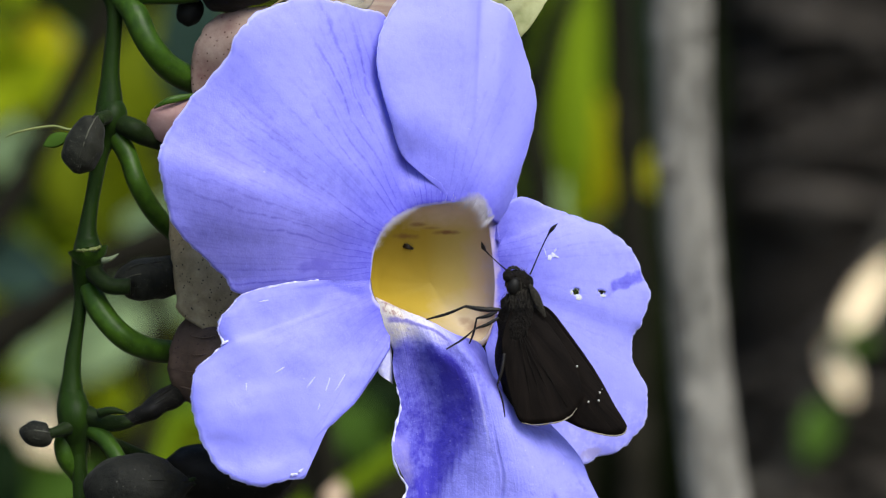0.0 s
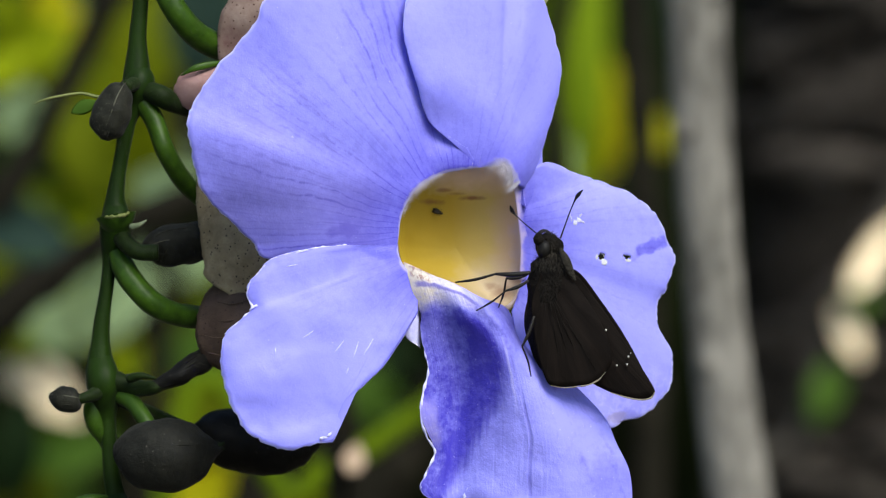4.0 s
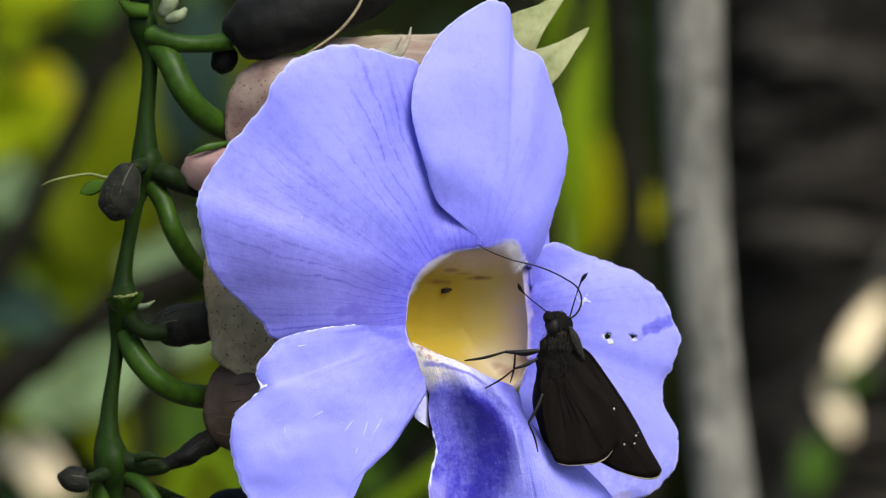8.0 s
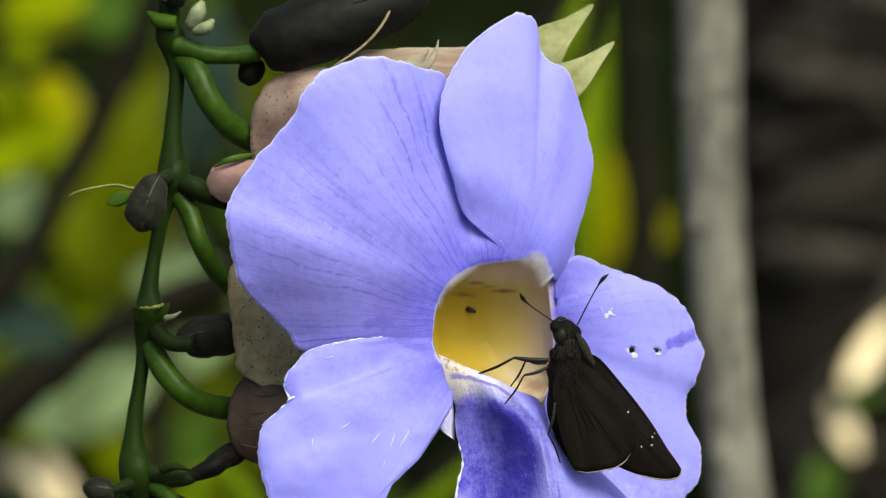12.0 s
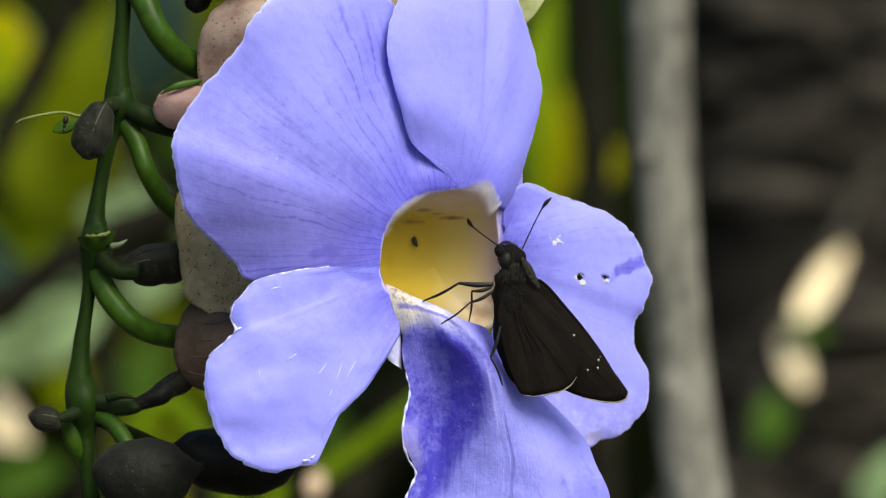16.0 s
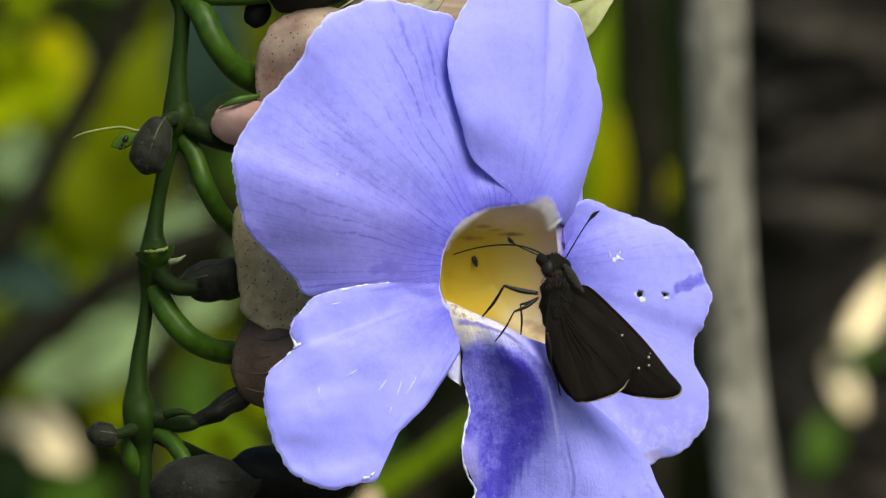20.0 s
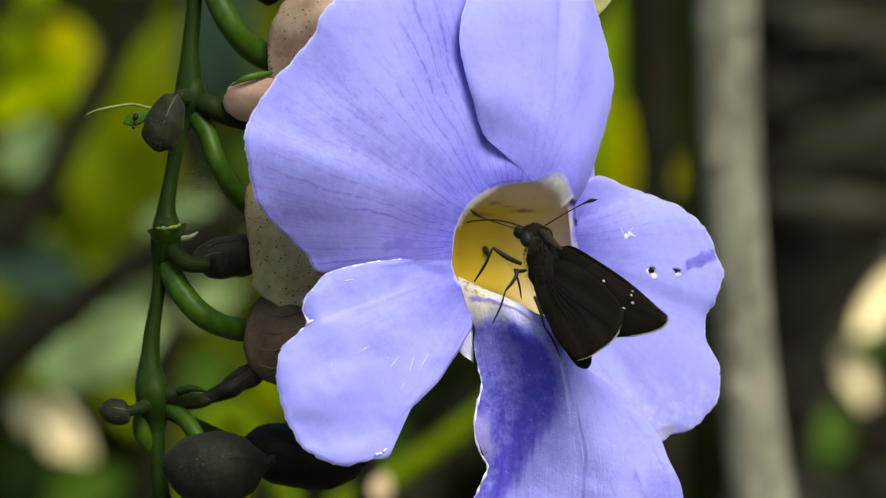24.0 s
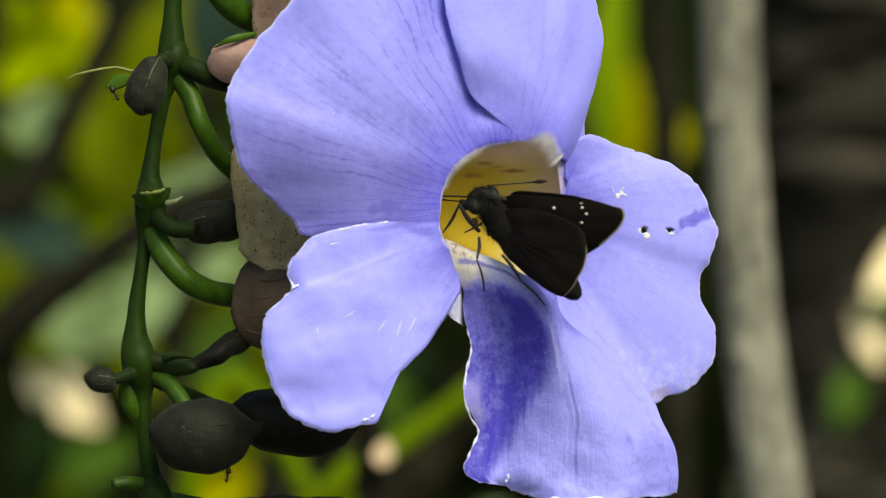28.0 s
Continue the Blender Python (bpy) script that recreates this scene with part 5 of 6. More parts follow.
def woods():
    """A wall of distant woodland, its shade put into a near-black colour, curved round the place behind all the rest.
    """
    bm = bmesh.new()
    cols, rows, grid = 90, 24, []
    for j in range(rows):
        line = []
        for i in range(cols):
            a = math.pi * (1.15 * i / (cols - 1) - 0.075)
            z = -0.1 + 7 * j / (rows - 1)
            r = 6 + 0.7 * noise.noise(Vector((math.cos(a) * 5, math.sin(a) * 5, z * 1.2))) + 0.12 * z
            line.append(bm.verts.new((r * math.cos(a), r * math.sin(a), z)))
        grid.append(line)
    for j in range(rows - 1):
        for i in range(cols - 1):
            bm.faces.new((grid[j][i], grid[j][i + 1], grid[j + 1][i + 1], grid[j + 1][i]))
    mesh = bpy.data.meshes.new("backdrop")
    bm.to_mesh(mesh)
    bm.free()
    for p in mesh.polygons:
        p.use_smooth = True
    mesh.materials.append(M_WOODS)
    tagged(new("backdrop", mesh), "dark shady woodland in the distance", "woodland", kind="structure")


woods()


def standing(name, label, category, pts, radii, mat, rough=1.0, n=60, sides=18, grain=0.05, group=""):
    """A stem that stands on the ground."""
    foot = spline(pts, 2)[0]
    ob = thing(name, label, category, foot, group)
    part("wood", rod(pts, radii, n, sides, rough, 1.0, grain), mat, ob)
    return ob


cane = standing("cane", "upright pale grey weathered cane with faint stains", "cane",
                [(88.9, 400, -1300), (90.9, 400, -900), (88.9, 400, -500), (83.9, 400, -250), (74.1, 400, -108.5), (69.1, 400, -84.3), (65.1, 400, -60.2), (61.8, 400, -34.7), (59.4, 400, -7.9), (57.6, 400, 18.9),
                 (56.5, 400, 45.7), (56, 400, 72.5), (55.9, 399, 250), (56.9, 398, 450), (58.9, 396, 650), (68.9, 396, 900)],
                [9.4, 8.9, 8.4, 8.1, 7.9, 7.6, 7.4, 7.1, 6.9, 7.0, 7.3, 7.6, 7.6, 7.5, 7.5, 7.2], M_CANE, 0.35, 120, 20, 0.06)

def build_trunk():
    """A broad rough trunk whose bark hangs in uneven horizontal plates."""
    trunk = thing("tree_trunk", "broad dark tree trunk with rough ridged bark", "tree", (335, 2020, -1300))
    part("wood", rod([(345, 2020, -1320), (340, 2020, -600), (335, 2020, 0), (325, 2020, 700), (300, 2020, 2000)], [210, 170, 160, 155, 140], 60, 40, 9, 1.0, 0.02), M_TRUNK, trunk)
    rng = random.Random(8)
    for k in range(110):
        z = -330 + k * 5.6 + rng.uniform(-6, 6)
        a0 = radians(rng.uniform(178, 270))
        span = radians(rng.uniform(18, 50))
        r = 160 + rng.uniform(-3, 6)
        slope = rng.uniform(-14, 30)
        pts = [(335 + math.cos(a0 + span * f) * r, 2020 + math.sin(a0 + span * f) * r, z + slope * f + rng.uniform(-5, 5)) for f in (0, 0.3, 0.6, 1)]
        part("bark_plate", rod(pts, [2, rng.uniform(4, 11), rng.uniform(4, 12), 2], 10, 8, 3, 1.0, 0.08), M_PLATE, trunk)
    return trunk


build_trunk()


def branch(label, pts, radii, mat=M_TWIG, rough=2.0):
    ob = standing("bare_branch", label, "branch", pts, radii, mat, rough, 50, 14, 0.03, "bare branches in the shade")
    line = spline(pts, 41)
    for k in (19, 25, 32):
        r = along(radii, k / 40)
        part("knot", ball(line[k] + Vector((0.2 * r, -0.75 * r, 0)), (0.6 * r, 0.4 * r, 0.9 * r), 20 * k, 0.2 * r, 0.5, 12), mat, ob)
    return ob


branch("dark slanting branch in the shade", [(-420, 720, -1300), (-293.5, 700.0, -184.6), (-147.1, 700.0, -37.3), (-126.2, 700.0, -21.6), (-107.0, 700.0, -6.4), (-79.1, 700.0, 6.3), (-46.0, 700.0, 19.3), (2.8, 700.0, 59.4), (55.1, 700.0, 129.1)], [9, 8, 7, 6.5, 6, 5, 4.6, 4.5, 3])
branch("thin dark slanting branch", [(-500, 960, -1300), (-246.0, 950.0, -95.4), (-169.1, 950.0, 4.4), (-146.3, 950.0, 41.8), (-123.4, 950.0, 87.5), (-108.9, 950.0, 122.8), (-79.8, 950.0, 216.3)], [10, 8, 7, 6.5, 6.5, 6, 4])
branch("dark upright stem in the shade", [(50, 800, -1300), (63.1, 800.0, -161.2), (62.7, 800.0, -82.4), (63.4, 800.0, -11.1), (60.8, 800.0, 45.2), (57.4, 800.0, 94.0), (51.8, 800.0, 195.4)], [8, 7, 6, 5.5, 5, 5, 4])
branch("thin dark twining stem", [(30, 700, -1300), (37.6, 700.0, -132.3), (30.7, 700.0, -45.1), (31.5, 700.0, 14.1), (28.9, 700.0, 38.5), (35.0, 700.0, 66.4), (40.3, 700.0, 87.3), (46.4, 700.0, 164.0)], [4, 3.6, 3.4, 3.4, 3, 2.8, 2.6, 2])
branch("slanting thin green plant stalk", [(-160, 620, -1300), (-95.5, 620.0, -156.8), (-46.4, 620.0, -82.4), (-23.6, 620.0, -66.9), (-3.9, 620.0, -52.2), (19.0, 620.0, -32.5), (35.3, 620.0, -9.6)], [4, 3.8, 3.5, 3.5, 3.4, 3.0, 2.2], LEAF["grass"], 0.3)
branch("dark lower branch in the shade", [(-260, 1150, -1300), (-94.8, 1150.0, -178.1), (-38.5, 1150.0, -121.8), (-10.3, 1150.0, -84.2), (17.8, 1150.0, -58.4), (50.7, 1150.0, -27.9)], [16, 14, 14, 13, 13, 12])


def leaf_mesh(centre, half_len, half_wide, angle, lean=0.2, bend=0.2, shift=0.0):
    """A blade with a folded midrib, drooping tip and wavy rim; angle: degrees of the tip from upright, turning right."""
    grid = []
    tip = Vector((math.sin(radians(angle)), lean, math.cos(radians(angle))))
    across = Vector((math.cos(radians(angle)), 0, -math.sin(radians(angle))))
    for j in range(15):
        f = j / 14
        w = half_wide * (math.sin(math.pi * f ** 0.8) ** 0.75 if 0 < f < 1 else 0.02)
        row = []
        for i in range(11):
            s = i / 5 - 1
            p = Vector(centre) + tip * (half_len * (2 * f - 1)) + across * (w * s)
            p.y += abs(s) * w * -0.25 + bend * half_len * (2 * f - 1) ** 2 + 0.06 * half_wide * noise.noise(Vector((s * 2, f * 5, shift)))
            row.append(p)
        grid.append(row)
    return sheet(grid, thick=max(0.3, half_wide * 0.02))


def shrub(name, label, stems, leaves, extra=0, wood=M_TWIG):
    ob = thing(name, label, "shrub", stems[0][0][0])
    rng = random.Random(21)
    for k in range(extra):
        depth = rng.uniform(1750, 2300)
        k1 = (600 + depth) / 600
        size = rng.uniform(3.2, 7.5) * k1
        leaves.append(((rng.uniform(-72, 2) * k1, depth, rng.uniform(-46, 50) * k1), size, size * rng.uniform(0.4, 0.62), rng.uniform(0, 360),
                       rng.choice(("olive", "olive", "olive", "lime", "lime", "green", "green", "yellow", "mint", "dark"))))
    lines = []
    for pts, radii in stems:
        part("branch", rod(pts, radii, 30, 10, 0.6, 1.0, 0.1), wood, ob)
        lines += spline(pts, 40)
    for k, (centre, hl, hw, angle, kind, *tilt) in enumerate(leaves):
        lean = tilt[0] if tilt else 0.25 * math.sin(k * 2.3)
        blade = part("leaf", leaf_mesh(centre, hl, hw, angle, lean, 0.2, k), LEAF[kind], ob)
        base = Vector(centre) - Vector((math.sin(radians(angle)), lean, math.cos(radians(angle)))) * hl + Vector((0, 0.2 * hl, 0))
        near = min(lines, key=lambda q: (q - base).length)
        sag = (base + near) / 2 + Vector((0, 0, -0.1 * (base - near).length))
        part("petiole", rod([base, sag, near], [0.02 * hl + 0.3, 0.02 * hl + 0.4, 0.025 * hl + 0.5], 8, 6), M_TWIG, blade)
    return ob


# leaves of the shrub: place, half length, half width, turn, colour
UPPER_LEAVES = [
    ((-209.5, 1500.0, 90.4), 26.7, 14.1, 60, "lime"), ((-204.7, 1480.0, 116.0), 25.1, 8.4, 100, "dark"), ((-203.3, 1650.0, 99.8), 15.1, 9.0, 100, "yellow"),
    ((-217.9, 1500.0, 76.3), 19.7, 11.3, 30, "olive"), ((-155.3, 1350.0, 29.0), 39.2, 27.4, 150, "olive"), ((-157.5, 1600.0, 85.8), 35.4, 20.6, 200, "olive"),
    ((-237.1, 1700.0, 57.4), 19.1, 13.9, 0, "mint"), ((-194.6, 1300.0, -7.4), 26.7, 14.0, 110, "teal"), ((-205.2, 1500.0, -56.0), 23.9, 11.8, 40, "lime"),
    ((-203.3, 1500.0, -87.5), 26.0, 12.5, 128, "pale", -0.6), ((-108.9, 1250.0, 94.5), 37.2, 16.4, 8, "teal"),
    ((-175.0, 1380.0, 8.0), 17.0, 8.0, 30, "lime"), ((-163.0, 1380.0, -12.0), 13.0, 7.0, 60, "lime"), ((-211.0, 1450.0, -48.0), 16.0, 7.0, 40, "lime"),
    ((-198.0, 1450.0, 147.0), 24.0, 9.0, 75, "lime"), ((-205.0, 1420.0, 120.0), 9.0, 6.0, 40, "lime"), ((-190.0, 1420.0, 101.0), 13.0, 9.0, 120, "yellow"), ((-216.0, 1420.0, 70.0), 15.0, 8.0, 60, "lime"),
]
MIDDLE_LEAVES = [
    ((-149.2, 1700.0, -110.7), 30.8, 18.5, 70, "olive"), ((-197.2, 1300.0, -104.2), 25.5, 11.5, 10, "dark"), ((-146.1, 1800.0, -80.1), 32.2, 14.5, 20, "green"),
    ((-172.0, 1500.0, -46.0), 29.0, 17.0, 60, "mint"), ((-201.0, 1480.0, -50.0), 25.0, 14.5, 150, "mint"), ((-198.8, 1600.0, -123.6), 25.1, 14.7, 80, "green"),
    ((-120.0, 1250.0, 12.2), 23.0, 9.0, 88, "mint"), ((-124.6, 1700.0, -156.9), 33.9, 18.5, 100, "yellow"), ((-212.5, 1900.0, 87.5), 43.6, 26.8, 45, "olive"),
    ((-215.8, 1900.0, -33.2), 43.6, 26.8, 120, "green"), ((-232.9, 1850.0, -6.2), 26.3, 11.2, 40, "lime"),
    ((-139.0, 1700.0, -26.5), 20.0, 10.0, 70, "mint"), ((-204.5, 1700.0, 2.0), 25.0, 12.0, 30, "olive"),
]
OUTER_LEAVES = [
    ((-260.2, 1700.0, -18.2), 40.1, 24.7, 50, "olive"), ((-260.2, 1700.0, 105.1), 40.1, 24.7, 20, "lime"), ((-167.7, 1700.0, 166.8), 43.2, 24.7, 90, "green"),
    ((-223.2, 1700.0, 169.9), 43.2, 27.8, 70, "olive"), ((-126.9, 2000.0, -132.1), 45.3, 27.9, 140, "olive"), ((-72.1, 1800.0, -109.1), 38.6, 12.9, 55, "green"),
    ((-50.2, 2000.0, -90.3), 34.9, 17.4, 80, "dark"), ((-208.7, 1550.0, 79.6), 17.3, 9.8, 70, "lime"), ((-201.7, 1700.0, 6.5), 21.6, 12.3, 20, "lime"),
    ((-174.5, 1750.0, -18.6), 28.4, 12.6, 40, "mint"),
]

shrub("leafy_shrub", "blurred shrub with bright yellow-green and dark leaves",
      [([(-620, 1500, -1300), (-305.2, 1500.0, -185.5), (-254.5, 1500.0, -16.6), (-237.6, 1500.0, 96.0), (-215.1, 1500.0, 264.9)], [14, 10, 8, 7, 5]),
       ([(-420, 1700, -1300), (-195.5, 1700.0, -264.9), (-161.6, 1700.0, -79.9), (-149.2, 1700.0, 105.1), (-140.0, 1700.0, 290.1)], [14, 10, 8, 7, 5])],
      UPPER_LEAVES + MIDDLE_LEAVES + OUTER_LEAVES, extra=70)
shrub("strap_leaved_plant", "plant with long upright yellow-green strap leaves",
      [([(150, 1600, -1300), (72.6, 1600.0, -253.3), (74.0, 1600.0, -76.4), (78.5, 1600.0, 12.1)], [12, 10, 9, 6])],
      [((63.7, 1600.0, 112.4), 97.3, 12.0, 8, "grass"), ((71.0, 1550.0, 92.5), 95.1, 9.0, 3, "grass"), ((80.2, 1650.0, 45.5), 39.2, 12.7, 5, "yellow"),
       ((104.4, 1500.0, 38.3), 11.3, 4.2, 0, "yellow"), ((109.8, 1700.0, 111.3), 46.3, 6.4, 4, "dark"), ((75.7, 1900.0, 17.1), 40.2, 20.1, 20, "mint")])
shrub("dry_leaved_plant", "slender plant with pale sunlit dry leaves and green leaves",
      [([(430, 1760, -1300), (163.3, 1760.0, -271.8), (194.9, 1760.0, -126.2), (217.0, 1760.0, -63.0), (239.2, 1760.0, -12.3), (270.8, 1760.0, 44.6)], [10, 9, 7.5, 6, 4.5, 3])],
      [((235.8, 1740.0, -24.6), 27.5, 7.4, 38, "pale", 0.9), ((220.6, 1740.0, -68.6), 17.5, 7.0, 161, "pale", -0.9), ((207.6, 1740.0, -101.6), 19.4, 9.4, 200, "green"),
       ((227.6, 1735.0, -49.5), 13.1, 8.8, 100, "green"), ((269.1, 1745.0, -136.4), 22.0, 10.7, 30, "mint")], wood=M_GREY_STEM)
shrub("low_plant", "low plant with a small sunlit dry leaf",
      [([(-40, 400, -1300), (-29.7, 390.0, -114.0), (-26.3, 385.0, -64.6)], [4, 3, 1.2])],
      [((-25.0, 380.0, -57.3), 3.4, 2.7, 15, "tan", 0.9), ((-40.1, 385.0, -71.8), 14.5, 5.3, 70, "olive")])
for x, z, r in ((58, 60, 2.6), (60, -35, 2.2), (54, 20, 1.8), (63, -12, 1.6)):
    part("knot", ball((x - 1.1, 393.2, z), (r, 0.9, r * 1.6), 10, 0.5, 0.5, 12), M_CANE, cane, "low knot in the bark")


# ---- the butterfly ----
HEAD = (10.4, -6.0, -4.9)
LINKS, LINK = 45, 0.5


def wing(outline, hinge, dome, shift):
    """A wing blade between its hinge line and its outer outline."""
    return sheet(fan(hinge, outline, 16, 50, dome), 0.25, 0.3, 0.06, shift, 0.12)


def build_butterfly():
    bf = thing("skipper_butterfly", "dark brown skipper butterfly with folded wings and small white wing spots", "butterfly", HEAD)
    part("head", ball((10.6, -6.0, -4.6), (1.95, 1.75, 1.65), 15, 0.35, 0.4), M_FUR, bf)
    for c in ((9.9, -7.4, -5.2), (11.8, -4.5, -4.9)):
        part("eye", ball(c, (1.0, 0.9, 1.3), 10, 0, 1), M_EYE, bf, "round glossy black eye")
    part("eye_ring", rod([(10.7, -7.9, -6.3), (11.05, -8.0, -5.4), (10.85, -8.0, -4.2)], [0.02, 0.05, 0.02], 10, 5), M_COLLAR, bf, "pale crescent behind the eye")
    part("palp", rod([(9.6, -7.0, -4.4), (9.1, -7.5, -3.7), (9.2, -7.5, -2.9)], [0.7, 0.8, 0.3], 8, 8, 0.1), M_FUR, bf)
    part("thorax", ball((10.6, -5.8, -10.2), (2.8, 2.4, 4.9), 6, 0.7, 0.35), M_FUR, bf, "furry dark thorax")
    rng = random.Random(2)
    fur = bmesh.new()
    for k in range(620):
        a, b = rng.uniform(0, 2 * math.pi), rng.uniform(-1, 1)
        nrm = Vector((math.cos(a) * math.sqrt(1 - b * b), math.sin(a) * math.sqrt(1 - b * b), b))
        root = Vector((10.6, -5.8, -10.1)) + Vector((nrm.x * 2.75, nrm.y * 2.4, nrm.z * 4.9))
        tip = root + nrm * rng.uniform(0.3, 0.8) + Vector((rng.uniform(-.3, .3), rng.uniform(-.3, .3), -0.7))
        side = nrm.cross(Vector((0, 0, 1))).normalized() * 0.07
        fur.faces.new([fur.verts.new(root - side), fur.verts.new(root + side), fur.verts.new(tip)])
    part("fur", fur, M_FUR, bf, "dark bristly fur")
    collar = bmesh.new()
    for k in range(260):
        a, b = rng.uniform(math.pi, 2 * math.pi), rng.uniform(0.1, 1)
        nrm = Vector((math.cos(a) * math.sqrt(1 - b * b), math.sin(a) * math.sqrt(1 - b * b), b))
        root = Vector((10.8, -6.0, -8.3)) + Vector((nrm.x * 2.9, nrm.y * 2.7, nrm.z * 3.2))
        tip = root + nrm * rng.uniform(0.1, 0.4) + Vector((rng.uniform(-.3, .3), rng.uniform(-.2, .2), -0.8))
        side = nrm.cross(Vector((0, 0, 1))).normalized() * 0.05
        collar.faces.new([collar.verts.new(root - side), collar.verts.new(root + side), collar.verts.new(tip)])
    part("collar", collar, M_COLLAR, bf, "greyish hair on the back")
    part("tegula", rod([(12.2, -7.4, -5.0), (12.9, -8.1, -6.4), (13.6, -8.2, -8.0), (14.4, -7.9, -9.6)], [0.2, 0.62, 0.55, 0.15], 16, 10, 0.12, 0.45), M_COLLAR, bf, "greyish-brown shoulder flap")
    crest = bmesh.new()
    for k in range(420):
        a, b = rng.uniform(0, 2 * math.pi), rng.uniform(-0.6, 1)
        nrm = Vector((math.cos(a) * math.sqrt(1 - b * b), math.sin(a) * math.sqrt(1 - b * b), b))
        root = Vector((10.6, -6.0, -4.6)) + Vector((nrm.x * 1.9, nrm.y * 1.7, nrm.z * 1.6))
        tip = root + nrm * rng.uniform(0.15, 0.6) + Vector((rng.uniform(-.3, .3), rng.uniform(-.2, .2), rng.uniform(-0.5, 0.2)))
        side = nrm.cross(Vector((0.3, 0, 1))).normalized() * 0.05
        crest.faces.new([crest.verts.new(root - side), crest.verts.new(root + side), crest.verts.new(tip)])
    part("head_hair", crest, M_COLLAR, bf, "greyish hair on the head")
    abdomen = part("abdomen", rod([(10.1, -5.0, -11.9), (9.7, -4.0, -15.9), (10.1, -4.0, -18.7), (10.5, -4.5, -21.6), (10.8, -5.0, -22.9)], [2.2, 2.4, 2.0, 1.2, 0.3], 20, 12, 0.2), M_FUR, bf, pivot=(10.4, -6.0, -9.5))
    fore = part("forewing", wing([(13.0, -7.0, -8.3), (14.6, -7.0, -8.8), (17.6, -7.0, -12.5), (20.7, -7.0, -16.8), (23.5, -7.0, -21.0), (25.3, -7.0, -23.8), (25.9, -7.0, -25.1), (25.3, -7.0, -26.0), (23.4, -7.0, -26.2),
                                  (20.4, -7.0, -25.6), (17.6, -6.5, -24.4), (16.0, -6.5, -23.4)],
                                 [(12.0, -6.5, -8.8), (11.6, -6.5, -10.3), (11.2, -6.5, -11.9)], 0.5, 1), M_WING, bf, "dark forewing with white spots", pivot=(11.6, -6.0, -9.5))
    for x, y, r in ((1018, 646, 3.2), (1058, 692, 3.0), (1038, 708, 2.8), (1056, 706, 3.0), (1062, 686, 1.5)):
        k = 600 / 7459.25
        part("wing_spot", ball(((x - 784) * k, -7.75, -(y - 441) * k), (r * k * 0.62, 0.3, r * k * 0.72), 0, 0.05, 0.4, 10), M_SPOT, fore, "small white wing spot")
    far = part("forewing", wing([(13.2, -5.4, -7.9), (15.0, -5.4, -8.4), (17.9, -5.4, -12.0), (21.2, -5.6, -16.7), (23.6, -5.8, -20.9), (24.8, -6.0, -23.7), (23.6, -6.0, -25.2), (20.4, -6.0, -24.6), (16.4, -6.0, -22.2)],
                                [(12.3, -5.0, -8.7), (11.8, -5.0, -10.3), (11.5, -5.0, -11.9)], -0.2, 2), M_WING, bf, "far dark forewing", pivot=(11.6, -6.0, -9.5))
    hind = part("hindwing", wing([(9.6, -7.9, -8.5), (8.3, -7.9, -12.6), (8.6, -7.9, -16.6), (9.4, -7.9, -20.6), (10.3, -7.9, -23.3), (11.1, -7.9, -24.4), (12.8, -7.9, -24.6), (15.2, -7.9, -24.4), (17.3, -7.9, -23.9),
                                  (18.9, -7.9, -22.3), (19.8, -7.9, -20.2), (18.3, -7.9, -15.8), (15.2, -7.6, -11.0), (12.8, -7.6, -8.8)],
                                 [(10.2, -7.6, -9.5), (10.3, -7.6, -11.0), (10.8, -7.6, -11.4), (11.4, -7.6, -10.6), (11.6, -7.6, -9.5)], 0.6, 3), M_WING, bf, "dark hindwing with a faint pale fringe", pivot=(10.7, -6.0, -9.9))
    part("fringe", rod([(11.0, -7.9, -24.4), (12.8, -8.0, -24.7), (14.6, -8.0, -24.55), (16.6, -8.0, -24.2), (18.0, -7.9, -23.4), (18.8, -7.8, -22.4)], [0.02, 0.06, 0.09, 0.10, 0.07, 0.01], 40, 6, 0.08, 1.0, 1.5), M_FRINGE, hind)
    part("fringe", rod([(19.6, -7.0, -25.3), (21.9, -7.0, -26.0), (23.9, -7.0, -26.3), (25.4, -7.0, -26.0), (25.9, -7.0, -25.1)], [0.05, 0.1, 0.12, 0.12, 0.05], 16, 5), M_FRINGE, fore)
    for s in (0.25, 0.45, 0.62, 0.8):
        a = Vector((10.5, -8.5, -10.6))
        b = Vector((10.6, -8.0, -24.1)).lerp(Vector((19.2, -8.0, -21.7)), s)
        part("wing_vein", rod([a.lerp(b, 0.15), a.lerp(b, 0.5) + Vector((0, -0.25, 0)), b], [0.05, 0.06, 0.03], 8, 5), M_VEIN, hind)
    feelers = []
    for base in ((9.4, -7.0, -3.4), (12.3, -5.0, -3.6)):
        b = Vector(base)
        feelers.append(part("antenna", rod([b, b + Vector((0, 0, 4)), b + Vector((0.1, 0, 6.4)), b + Vector((0.3, 0, 7.6)), b + Vector((0.7, 0, 8.6))], [0.11, 0.09, 0.12, 0.3, 0.05], 24, 8), M_LEG, bf,
                            "thin clubbed antenna", pivot=base))
    tongue = []
    for k in range(LINKS):
        w = 0.15 - 0.08 * k / LINKS
        tongue.append(part("proboscis_link", rod([Vector(HEAD), Vector(HEAD) + Vector((LINK * 0.55, 0, 0)), Vector(HEAD) + Vector((LINK * 1.12, 0, 0))], [w, w, w * 0.97], 4, 6), M_LEG, bf, pivot=HEAD))
    legs = []
